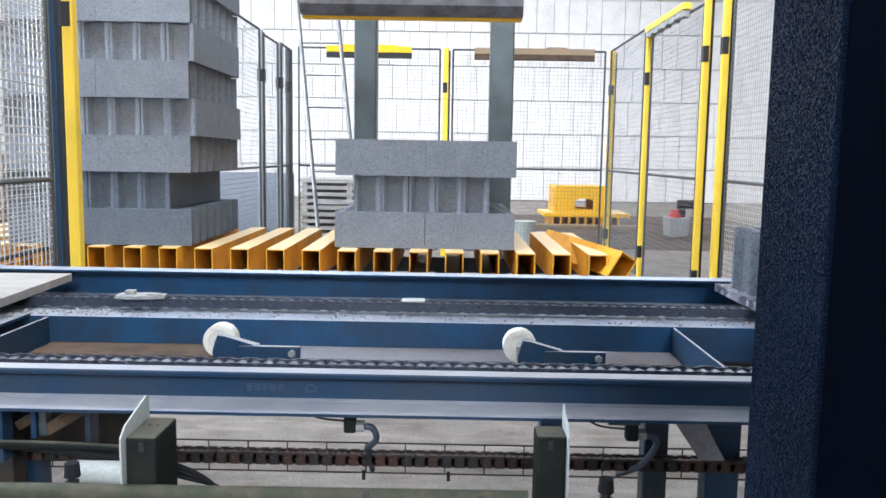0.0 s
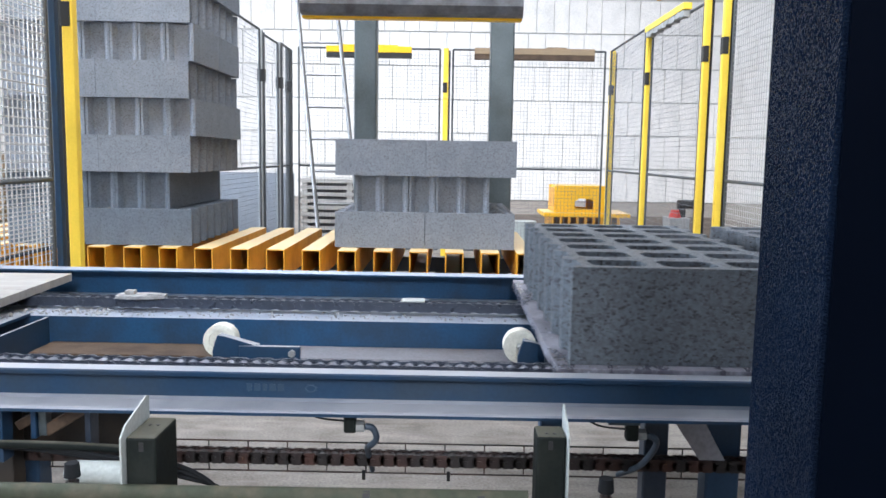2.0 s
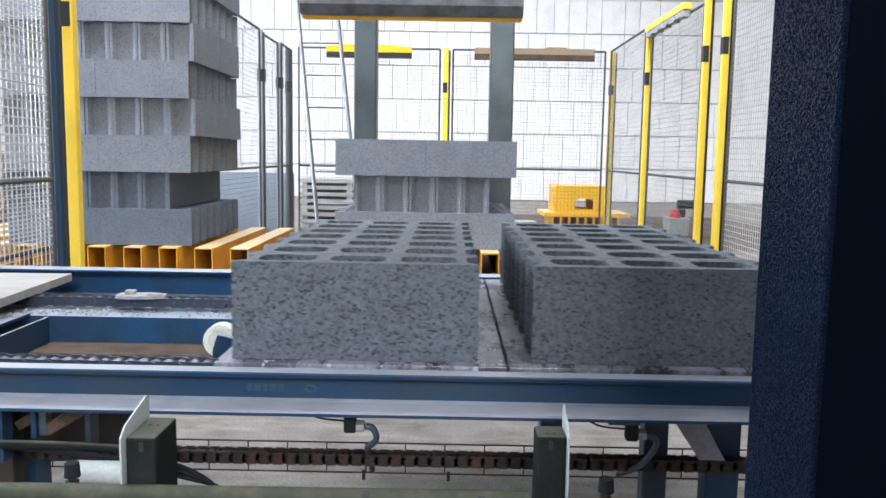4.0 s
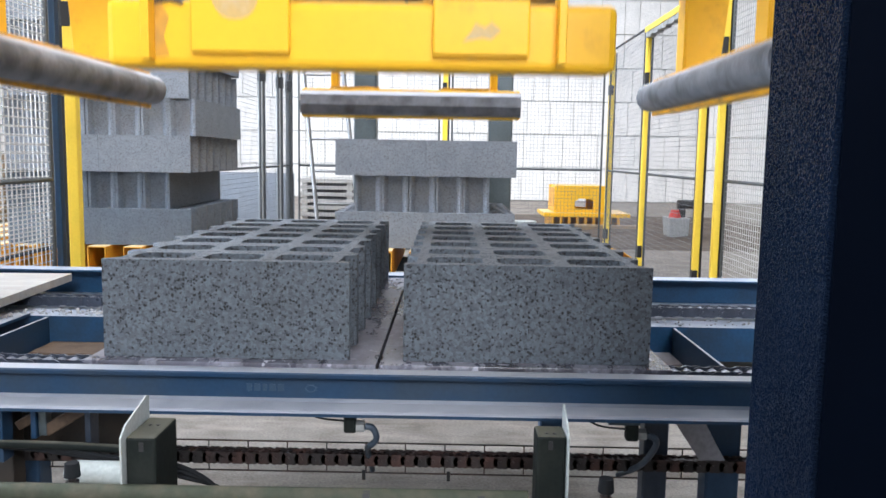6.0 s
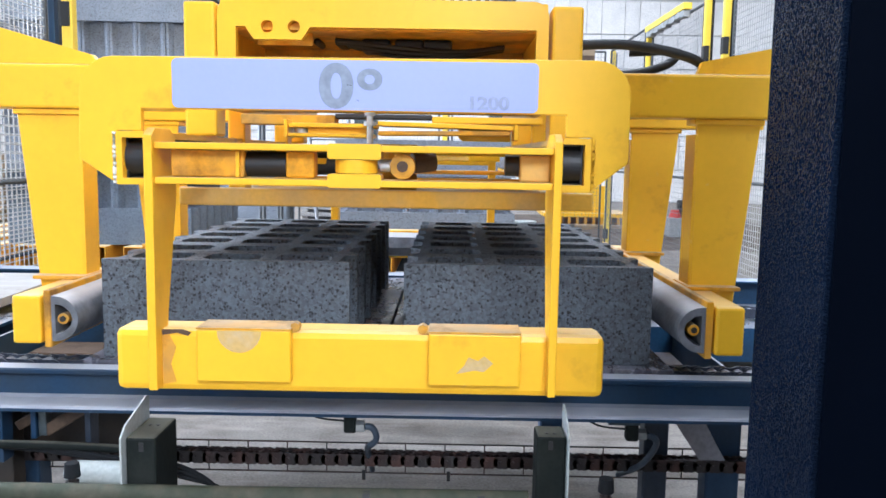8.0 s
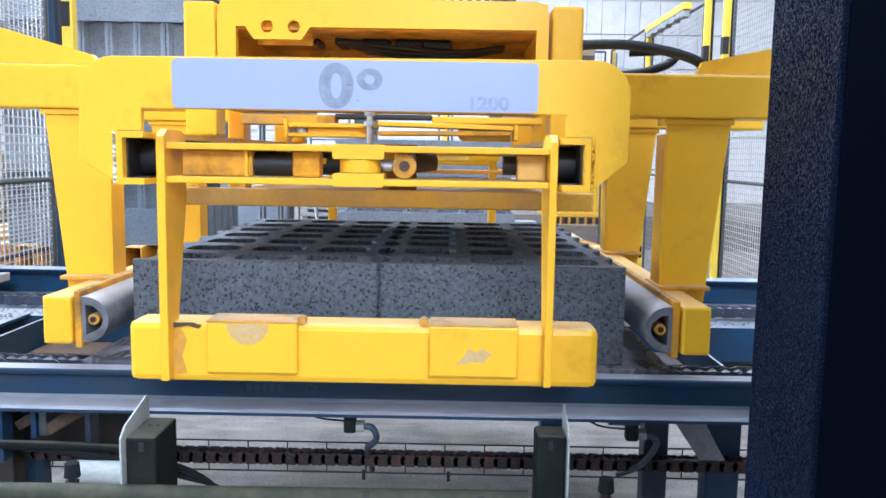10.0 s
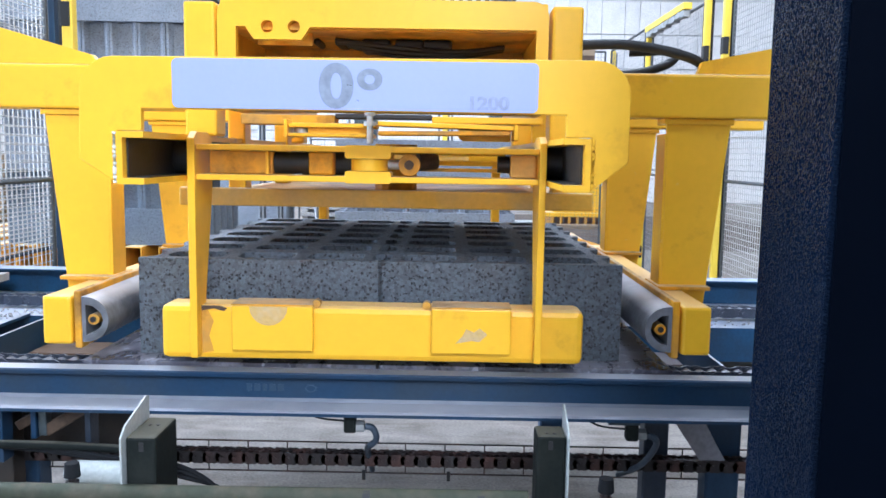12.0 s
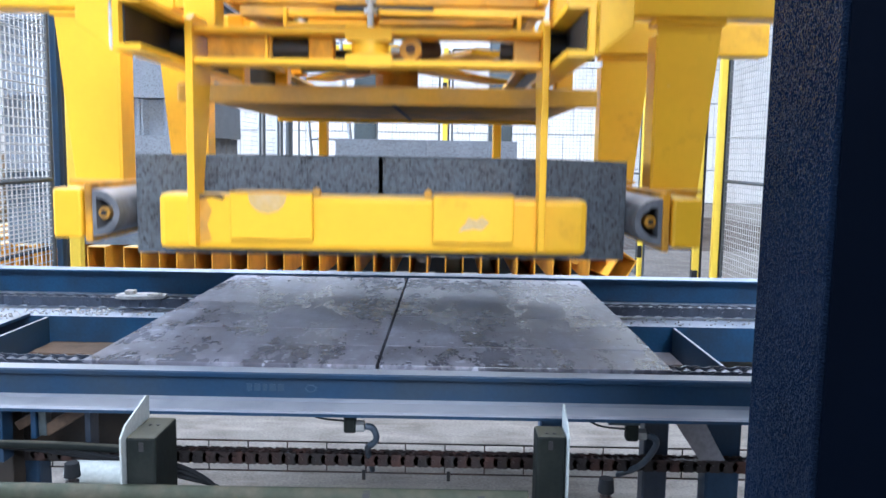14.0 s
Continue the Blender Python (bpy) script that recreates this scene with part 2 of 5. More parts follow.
def grime(m, color, scale, low, high, most):
    """Oily brown stains in ragged patches over the paint."""
    n, l = m.node_tree.nodes, m.node_tree.links
    base = n["Principled BSDF"].inputs["Base Color"]
    tex, nz, ramp, mix = n.new("ShaderNodeTexCoord"), n.new("ShaderNodeTexNoise"), n.new("ShaderNodeMapRange"), n.new("ShaderNodeMix")
    nz.inputs["Scale"].default_value, nz.inputs["Detail"].default_value, nz.inputs["Roughness"].default_value = scale, 8.0, 0.68
    l.new(tex.outputs["Object"], nz.inputs["Vector"])
    ramp.inputs["From Min"].default_value, ramp.inputs["From Max"].default_value, ramp.inputs["To Max"].default_value = low, high, most
    l.new(nz.outputs["Fac"], ramp.inputs["Value"])
    mix.data_type = "RGBA"
    l.new(ramp.outputs[0], mix.inputs["Factor"])
    l.new(base.links[0].from_socket, mix.inputs["A"])
    mix.inputs["B"].default_value = (*color, 1)
    l.new(mix.outputs["Result"], base)


grime(YELLOW, (0.50, 0.20, 0.02), 7.0, 0.56, 0.74, 0.55)
grime(YELLOW, (0.80, 0.68, 0.42), 16.0, 0.66, 0.76, 0.6)
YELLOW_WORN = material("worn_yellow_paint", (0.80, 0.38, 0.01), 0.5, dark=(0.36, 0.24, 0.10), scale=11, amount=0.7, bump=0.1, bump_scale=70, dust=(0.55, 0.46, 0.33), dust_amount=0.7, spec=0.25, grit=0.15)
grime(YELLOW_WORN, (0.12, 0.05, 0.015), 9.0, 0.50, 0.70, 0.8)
MARK = material("rolled_mark_paint", (0.027, 0.058, 0.105), 0.45, scale=20)
BEAD = material("bare_weld_metal", (0.78, 0.76, 0.70), 0.4, scale=60, amount=0.4, bump=0.4, bump_scale=200)
SCRAPE = material("scraped_paint", (0.62, 0.40, 0.13), 0.6, dark=(0.60, 0.46, 0.27), scale=40, amount=0.9, grit=0.2)
ORANGE = material("orange_tube_paint", (0.74, 0.355, 0.02), 0.5, dark=(0.50, 0.22, 0.02), scale=8, amount=0.7, bump=0.08, dust=(0.60, 0.46, 0.25), dust_amount=0.95)
POSTYEL = material("post_yellow_paint", (0.92, 0.655, 0.065), 0.45, scale=6, amount=0.2, spec=0.3, grit=0.1)
BLACK = material("black_plastic", (0.015, 0.015, 0.016), 0.5, scale=10)
RUBBER = material("dusty_rubber", (0.18, 0.19, 0.215), 0.6, dark=(0.065, 0.068, 0.075), scale=14, amount=0.8, bump=0.25, bump_scale=90, dust=(0.50, 0.50, 0.52), dust_amount=0.95)
CHAIN = material("oily_chain_steel", (0.085, 0.10, 0.135), 0.30, metal=0.6, dark=(0.03, 0.032, 0.038), scale=30, dust=(0.22, 0.23, 0.27), dust_amount=0.6)
RUST = material("rusty_chain_steel", (0.024, 0.02, 0.02), 0.5, metal=0.3, dark=(0.085, 0.035, 0.025), scale=5, amount=0.9)
STEEL = material("grey_mill_steel", (0.085, 0.105, 0.115), 0.4, metal=0.4, dark=(0.045, 0.055, 0.055), scale=3, amount=0.8)
GALV = material("galvanised_steel", (0.42, 0.43, 0.43), 0.45, metal=0.6, scale=15)
WIRE = material("fence_wire", (0.47, 0.46, 0.44), 0.5, metal=0.3, scale=30)
# darker copy of the fence wire: the backlit look is in the colour
WIRE_BACKLIT = material("backlit_fence_wire", (0.16, 0.165, 0.18), 0.5, metal=0.3, scale=30)
ALU = material("ladder_aluminium", (0.22, 0.22, 0.225), 0.4, metal=0.5, scale=12)
FRAME = material("fence_frame_dark", (0.06, 0.065, 0.07), 0.5, scale=10)
NYLON = material("white_nylon", (0.80, 0.79, 0.70), 0.45, dark=(0.6, 0.58, 0.5), scale=14, amount=0.5, bump=0.05)
SIGN = material("pale_blue_sign", (0.36, 0.41, 0.74), 0.45, dark=(0.33, 0.38, 0.72), scale=3, bump=0.02, grit=0.04)
PRINT_FADED = material("faded_grey_print", (0.33, 0.37, 0.56), 0.6, scale=40, amount=0.4)
PRINT = material("grey_print", (0.27, 0.31, 0.40), 0.6, scale=40, amount=0.4)
GREYBOX = material("grey_sensor_housing", (0.010, 0.013, 0.012), 0.7, dark=(0.028, 0.030, 0.025), scale=18, amount=0.5, spec=0.15, dust=(0.12, 0.115, 0.09), dust_amount=0.8)
PLATEWHITE = material("dusty_white_plastic", (0.44, 0.48, 0.47), 0.5, dark=(0.45, 0.45, 0.42), scale=12, amount=0.5)
CABLE = material("cable_sheath", (0.010, 0.011, 0.013), 0.7, scale=20, spec=0.2)
PIPE = material("grimy_green_pipe", (0.045, 0.052, 0.034), 0.7, dark=(0.095, 0.085, 0.06), scale=22, amount=0.8, bump=0.3, bump_scale=80, spec=0.3)
HOSE = material("blue_grey_hose", (0.045, 0.065, 0.095), 0.5, dark=(0.03, 0.04, 0.055), scale=30, amount=0.6)
DUSTYEL = material("dusty_yellow_paint", (0.82, 0.46, 0.05), 0.55, dark=(0.62, 0.40, 0.15), scale=9, amount=0.8, dust=(0.6, 0.5, 0.36), dust_amount=0.8, spec=0.3, grit=0.15)
FLOOR = material("dusty_concrete_floor", (0.225, 0.198, 0.172), 0.85, dark=(0.115, 0.094, 0.076), scale=6, amount=0.7, bump=0.8, bump_scale=105, streak=0.5, grit=0.75)
WALLC = material("pale_concrete_panel", (0.69, 0.665, 0.64), 0.9, dark=(0.52, 0.51, 0.49), scale=2.5, amount=0.6, bump=0.3, bump_scale=40)
DARKWALL = material("dark_unseen_wall", (0.12, 0.10, 0.085), 0.7, dark=(0.07, 0.06, 0.05), scale=1.5, amount=0.6)
JOINT = material("wall_joint_mortar", (0.60, 0.60, 0.585), 0.95, scale=3)
ROOFM = material("roof_sheet", (0.5, 0.5, 0.5), 0.6, scale=1.5)
DIRT = material("brown_dirt", (0.088, 0.062, 0.044), 0.95, dark=(0.04, 0.028, 0.02), scale=4, amount=0.8, bump=0.8, bump_scale=50, grit=0.7)
GRAVEL = material("concrete_crumbs", (0.36, 0.36, 0.36), 0.95, dark=(0.2, 0.2, 0.2), scale=50, amount=0.8, bump=0.5)
PALLET = damp_board_material("stained_pallet_board", (0.235, 0.23, 0.28), (0.075, 0.074, 0.094), axis=1, stain=(0.032, 0.03, 0.037), stain_amount=0.85, gloss=0.38)
PALLET_PALE = wood_material("weathered_pallet_board", (0.46, 0.44, 0.41), (0.30, 0.28, 0.26), axis=0, stain_amount=0.25)
TIMBER = wood_material("raw_timber", (0.40, 0.29, 0.18), (0.24, 0.17, 0.10), axis=0, stain_amount=0.25)
RED = material("red_paint", (0.5, 0.03, 0.02), 0.5, scale=10)


# ---- mesh helpers (z is counted from the pallet tops) ----
def box(bm, x0, x1, y0, y1, z0, z1, bevel=0.0, m=None):
    t = Matrix.Translation(((x0 + x1) / 2, (y0 + y1) / 2, (z0 + z1) / 2)) @ Matrix.Diagonal((abs(x1 - x0), abs(y1 - y0), abs(z1 - z0), 1))
    made = bmesh.ops.create_cube(bm, size=1, matrix=t)["verts"]
    if bevel:
        edges = list({e for v in made for e in v.link_edges})
        made = list({v for f in bmesh.ops.bevel(bm, geom=edges, offset=bevel, segments=2, affect="EDGES", profile=0.5)["faces"] for v in f.verts} | {v for v in made if v.is_valid})
    if m is not None:
        bmesh.ops.transform(bm, matrix=m, verts=made)
    return bm


def cyl(bm, a, b, r, seg=16, r2=None, caps=True):
    a, b = Vector(a), Vector(b)
    d = b - a
    t = Matrix.Translation((a + b) / 2) @ d.to_track_quat("Z", "Y").to_matrix().to_4x4()
    bmesh.ops.create_cone(bm, cap_ends=caps, segments=seg, radius1=r, radius2=r if r2 is None else r2, depth=d.length, matrix=t)
    return bm


def prism(bm, poly, axis, a, b, holes=()):
    """Extrudes a polygon (with holes) along an axis from a to b; poly holds the two other coordinates in x, y, z order."""
    def at(u, v, w):
        return {"x": (w, u, v), "y": (u, w, v), "z": (u, v, w)}[axis]
    edges = []
    for loop in (poly, *holes):
        vs = [bm.verts.new(at(u, v, a)) for u, v in loop]
        edges += [bm.edges.new((vs[i], vs[(i + 1) % len(vs)])) for i in range(len(vs))]
    faces = [g for g in bmesh.ops.triangle_fill(bm, use_beauty=True, edges=edges, use_dissolve=False)["geom"] if isinstance(g, bmesh.types.BMFace)]
    ext = bmesh.ops.extrude_face_region(bm, geom=faces)["geom"]
    off = Vector(at(0, 0, b)) - Vector(at(0, 0, a))
    bmesh.ops.translate(bm, vec=off, verts=[g for g in ext if isinstance(g, bmesh.types.BMVert)])
    bmesh.ops.recalc_face_normals(bm, faces=bm.faces[:])
    return bm


def soften(bm, w):
    """Rounds the sharp edges a little, so that they catch the light."""
    edges = [e for e in bm.edges if len(e.link_faces) == 2 and e.calc_face_angle(0) > 0.6]
    bmesh.ops.bevel(bm, geom=edges, offset=w, segments=2, affect="EDGES", profile=0.5)
    return bm


def tube(bm, points, r, seg=8):
    """A round bar or cable through points."""
    pts = [Vector(p) for p in points]
    rings = []
    for i, p in enumerate(pts):
        d = (pts[min(i + 1, len(pts) - 1)] - pts[max(i - 1, 0)]).normalized()
        q = d.to_track_quat("Z", "Y")
        rings.append([bm.verts.new(p + q @ Vector((r * math.cos(k * math.tau / seg), r * math.sin(k * math.tau / seg), 0))) for k in range(seg)])
    for r0, r1 in zip(rings, rings[1:]):
        for k in range(seg):
            bm.faces.new((r0[k], r0[(k + 1) % seg], r1[(k + 1) % seg], r1[k]))
    bm.faces.new(rings[0][::-1])
    bm.faces.new(rings[-1])
    return bm


def smooth_path(points, n=6):
    """Catmull-Rom points through the given ones."""
    p = [Vector(q) for q in points]
    p = [2 * p[0] - p[1]] + p + [2 * p[-1] - p[-2]]
    out = []
    for i in range(1, len(p) - 2):
        for k in range(n):
            t = k / n
            out.append(0.5 * (2 * p[i] + (p[i + 1] - p[i - 1]) * t + (2 * p[i - 1] - 5 * p[i] + 4 * p[i + 1] - p[i + 2]) * t * t + (3 * p[i] - p[i - 1] - 3 * p[i + 1] + p[i + 2]) * t ** 3))
    return out + [p[-2]]


def mesh_of(name, bm, mat, smooth=False):
    me = bpy.data.meshes.new(name)
    bm.to_mesh(me)
    bm.free()
    me.materials.append(mat)
    if smooth:
        me.shade_smooth()
        me.set_sharp_from_angle(angle=radians(40))
    return me


def thing(name, loc=(0, 0, 0), label="", category="", group="", kind=""):
    """An Empty at the thing's base."""
    ob = new(name)
    ob.location = (loc[0], loc[1], loc[2] + ZP)
    ob.empty_display_size = 0.1
    return tagged(ob, label, category, group, kind)


def base_of(ob):
    at = Vector(ob.location)
    while ob.parent:
        ob = ob.parent
        at += Vector(ob.location)
    return at


def part(name, bm, mat, parent, label="", smooth=False):
    """Links a bmesh, given in the place's coordinates, as one mesh under its parent."""
    at = base_of(parent)
    bmesh.ops.translate(bm, vec=Vector((-at.x, -at.y, ZP - at.z)), verts=bm.verts[:])
    ob = new(name, mesh_of(name, bm, mat, smooth))
    ob.parent = parent
    return tagged(ob, label)


def solo(name, bm, mat, loc, label, category, group="", kind="", smooth=False):
    """A thing that is one mesh."""
    bmesh.ops.translate(bm, vec=-Vector(loc), verts=bm.verts[:])
    ob = new(name, mesh_of(name, bm, mat, smooth))
    ob.location = (loc[0], loc[1], loc[2] + ZP)
    return tagged(ob, label, category, group, kind)


F = -ZP   # the floor, counted from the pallet tops

# ---- hall ----
XL, XR, YN, YF, ROOF = -11.5, 9.0, -7.0, 18.4, 6.2
solo("ground", box(bmesh.new(), -400, 400, -400, 400, F - 0.5, F - 0.004), FLOOR, (0, 0, F - 0.004), "dusty pale concrete yard around the hall", "ground", kind="structure")
floor = solo("floor", box(bmesh.new(), XL, XR, YN, YF, F - 0.1, F), FLOOR, (0, 0, F), "dusty pale concrete factory floor with scrape marks", "floor", kind="structure")
bm = bmesh.new()
for x0, x1, z0, z1 in ((XL, -9.6, F, ROOF), (-2.8, -0.05, F, ROOF), (-0.05, 2.65, F, 2.65), (-0.05, 2.65, 4.45, ROOF), (2.65, XR, F, ROOF), (-9.6, -2.8, 4.5, ROOF)):
    box(bm, x0, x1, YN - 0.25, YN, z0, z1)
solo("wall_south", bm, WALLC, (0, YN, F), "pale concrete hall wall with a wide open gate and a high window", "wall", kind="structure")
bm = bmesh.new()
for y0, y1, z0, z1 in ((YN, -0.6, F, ROOF), (6.6, YF, F, ROOF), (-0.6, 6.6, 4, ROOF)):
    box(bm, XL - 0.25, XL, y0, y1, z0, z1)
solo("wall_west", bm, WALLC, (XL, 0, F), "pale concrete hall wall with a wide opening", "wall", kind="structure")
# out of view; dark so that little light bounces back from the right
solo("wall_east", box(bmesh.new(), XR, XR + 0.25, YN, YF, F, ROOF), DARKWALL, (XR, 0, F), "unseen hall wall, coloured dark to cut bounced light", "wall", kind="structure")
wall_north = solo("wall_north", box(box(bmesh.new(), XL, XR, YF, YF + 0.25, F, ROOF), XL, XR, YF - 0.06, YF - 0.0005, F + 4.86, ROOF), JOINT, (0, YF, F), "pale wall of large concrete panels laid in courses", "wall", kind="structure")
# roof out of view; its three openings are added for the fill lamps
bm = bmesh.new()
for y0, y1, x0, x1 in ((YN, -4.05, XL, XR), (-4.05, -2.35, XL, 0.25), (-4.05, -2.35, 5.35, XR), (-2.35, 0.45, XL, XR), (2.45, 10.3, XL, XR), (14.8, YF, XL, XR), (0.45, 2.45, XL, -5.05), (0.45, 2.45, 1.05, XR), (10.3, 14.8, XL, -9), (10.3, 14.8, 6.4, XR)):
    box(bm, x0, x1, y0, y1, ROOF, ROOF + 0.15)
solo("ceiling", bm, ROOFM, (0, 5, ROOF), "unseen grey sheet roof, openings added for the fill lamps", "ceiling", kind="structure")


# ---- the big pieces of the line ----
def concrete_block_mesh(mat):
    """500 x 150 x 200 mm hollow block: three cells, a groove down each end. Base centre at the origin, length along x."""
    bm = bmesh.new()
    L, W, g = 0.249, 0.0735, 0.024
    out = [(-L, -W), (L, -W), (L, -0.060), (L - g, -0.038), (L - g, 0.038), (L, 0.060), (L, W), (-L, W), (-L, 0.060), (-L + g, 0.038), (-L + g, -0.038), (-L, -0.060)]
    holes = []
    for cx in (-0.147, 0.0, 0.147):
        a, b, c = 0.058, 0.047, 0.016
        holes.append([(cx - a + c, -b), (cx + a - c, -b), (cx + a, -b + c), (cx + a, b - c), (cx + a - c, b), (cx - a + c, b), (cx - a, b - c), (cx - a, -b + c)])
    prism(bm, out, "z", 0.0, 0.199, holes)
    return mesh_of("concrete_block", bm, mat)


BLOCK_MESH, DRY_MESH, FRESH_MESH = concrete_block_mesh(BLOCK), concrete_block_mesh(DRYBLOCK), concrete_block_mesh(FRESH)
rnd = random.Random(4)


def block(x, y, z, turn, label, group, me=None):
    ob = new("concrete_block", me or DRY_MESH)
    ob.matrix_basis = pose(x, y, z + ZP, 0, 0, turn)
    return tagged(ob, label, "concrete block", group)


LINE_LABEL = "dark damp hollow concrete block with three cells on a pallet board"
line_left, line_right = [], []
for row in range(7):
    for store, x0 in ((line_left, -0.607), (line_right, 0.0)):
        store.append((block(x0 + 0.25, 0.075 + 0.1497 * row, 0.0, 0, LINE_LABEL, "blocks on the pallets", BLOCK_MESH), x0 + 0.25, 0.075 + 0.1497 * row))


def stack(x0, y0, z0, layers, label, group, turn=0.0, columns=7, col_x=0.0):
    """Layers of blocks, long way across and long way back by turns, on the slats."""
    m = pose(x0, y0, 0, 0, 0, turn)
    for k in range(layers):
        z = z0 + 0.2 * k
        jx, jy = rnd.uniform(-0.006, 0.006), rnd.uniform(-0.006, 0.006)
        if k % 2 == 0:
            spots = [(0.25 + 0.5 * i + jx, 0.075 + 0.15 * j + jy, 0) for i in range(2) for j in range(7)]
        else:
            cols = range(columns) if k == 1 else range(7)
            start = col_x if k == 1 else -0.025
            spots = [(start + 0.075 + 0.15 * i + jx, 0.25 + 0.5 * j + jy + 0.02, 90) for i in cols for j in range(2)]
        for x, y, r in spots:
            p = m @ Vector((x, y, 0))
            block(p.x, p.y, z, r + turn + rnd.uniform(-0.3, 0.3), label, group, FRESH_MESH if layers > 5 and k < 2 else None)


SLAT = -0.102
stack(-0.544, 2.874, SLAT, 3, "grey hollow concrete block stacked on the orange slats", "blocks of the low stack", 0, columns=5, col_x=0.10)
stack(-2.32, 2.794, SLAT, 8, "grey hollow concrete block in a tall stack on the slats", "blocks of the tall stack", 0.9, columns=6, col_x=-0.025)


def pallet_board(x0, label, mat, first=0):
    """A production pallet of thick boards with worn corners."""
    t = thing("pallet", (x0, -0.03, -0.026), label, "pallet", "production pallets")
    n = 7
    for i in range(first, n):
        a, b = -0.03 + i * 1.15 / n, -0.03 + (i + 1) * 1.15 / n
        part("board", box(bmesh.new(), x0 + 0.001, x0 + 0.585, a, b - 0.0003, -0.026, rnd.uniform(-0.0006, -0.0001), 0.0012), mat, t)
    return t


DARKP = "dark stained wooden production pallet, damp and dusted with cement"
pallet_left = pallet_board(-0.636, DARKP, PALLET)
pallet_right = pallet_board(-0.046, DARKP, PALLET)
pallet_empty = pallet_board(-1.75, "pale weathered wooden pallet board, empty", PALLET_PALE, 1)


def channel(name, y_web, y_lip, z0, z1, x0, x1, mat, label, taper=0.0):
    """A steel channel along x, its flanges reaching from the web to the lip."""
    w, t = (0.007, 0.009) if y_lip < y_web else (-0.007, 0.009)
    if taper:
        t = 0.012
    poly = [(y_web, z0), (y_lip, z0), (y_lip, z0 + t * 0.9 + taper * 0.2), (y_web - w, z0 + t + taper), (y_web - w, z1 - t), (y_lip, z1 - t * 0.7), (y_lip, z1), (y_web, z1)]
    return solo(name, prism(bmesh.new(), poly, "x", x0, x1), mat, ((x0 + x1) / 2, y_web, z0), label, "steel beam", "conveyor rails")


near_prof = [(-0.038, -0.0855), (-0.102, -0.0855), (-0.103, -0.079), (-0.098, -0.076), (-0.055, -0.071), (-0.046, -0.066), (-0.045, -0.029), (-0.052, -0.020), (-0.076, -0.017), (-0.078, -0.010), (-0.076, -0.007), (-0.038, -0.007)]
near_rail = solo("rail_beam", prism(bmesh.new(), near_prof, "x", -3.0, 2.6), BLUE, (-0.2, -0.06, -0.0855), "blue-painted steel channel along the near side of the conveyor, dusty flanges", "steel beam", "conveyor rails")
channel("rail_beam", 1.215, 1.14, -0.095, 0.004, -3.4, 3.0, BEDBLUE_LIT, "blue-painted steel channel along the far side of the conveyor")
channel("rail_beam", 0.70, 0.865, -0.165, -0.066, -3.4, 3.0, BEDBLUE_LIT, "blue-painted inner steel channel under the far chain")
channel("rail_beam", 0.05, 0.16, -0.132, -0.068, -3.0, 2.6, BEDBLUE_LIT, "blue-painted inner steel channel under the near chain")

# ---- slat conveyor of orange tubes ----
slats = thing("slat_conveyor", (0, 3.3, F), "conveyor of parallel orange rectangular tubes on a dark frame", "conveyor")
def slat_tube():
    bm = bmesh.new()
    a, b, t = 0.05, 0.155, 0.006
    prism(bm, [(-a, -b), (a, -b), (a, 0), (-a, 0)], "y", 0.0, 1.28, [[(-a + t, -b + t), (a - t, -b + t), (a - t, -t), (-a + t, -t)]])
    return bm
first = None
for i in range(-7, 15):
    x = -1.815 + 0.1935 * i
    ob = new("slat", first.data) if first else None
    if first is None:
        first = new("slat", mesh_of("slat", slat_tube(), ORANGE))
        ob = first
    ob.parent = slats
    ob.location = (x, 2.72 - 3.3 + rnd.uniform(-0.006, 0.006), -0.104 - F)
tip = new("slat", first.data)
tip.parent = slats
tip.matrix_basis = pose(1.05, 2.66 - 3.3, -0.10 - F, 0, 32, 11)
bm = bmesh.new()
for y in (2.95, 3.75):
    box(bm, -3.4, 1.2, y, y + 0.08, -0.36, -0.262)
part("carrier_beam", bm, DARKBLUE, slats)
for x in (-3.2, -1.6, 0.0, 1.1):
    for y in (2.95, 3.75):
        part("leg", box(bmesh.new(), x, x + 0.08, y, y + 0.08, F, -0.36, 0.004), DARKBLUE, slats)

# ---- columns ----
column = thing("steel_column", (0.6, -0.8, F), "near-black navy steel column with orange-peel paint", "column")
part("web", box(bmesh.new(), 0.435, 0.95, -0.864, -0.70, F, ROOF, 0.0035), COLUMN, column)
part("flange", box(bmesh.new(), 0.4405, 0.95, -0.8665, -0.8642, F, ROOF), FLANGE_SHADE, column, "smooth navy flange, coloured darker for its shade")
for x0, x1 in ((-0.624, -0.461), (0.369, 0.541)):
    solo("steel_column", box(bmesh.new(), x0, x1, 4.4, 4.56, F, ROOF, 0.01), STEEL, (x0, 4.4, F), "grey rectangular steel column of the stacking gantry", "column", "gantry columns")

# ---- clamp gripper ----
gripper = thing("clamp_gripper", (0, 0, 0), "yellow four-sided clamp gripper for block layers, paint scuffed", "gripper")


def gpart(name, bm, mat, parent=None, label="", smooth=False):
    return part(name, bm, mat, parent or gripper, label, smooth)


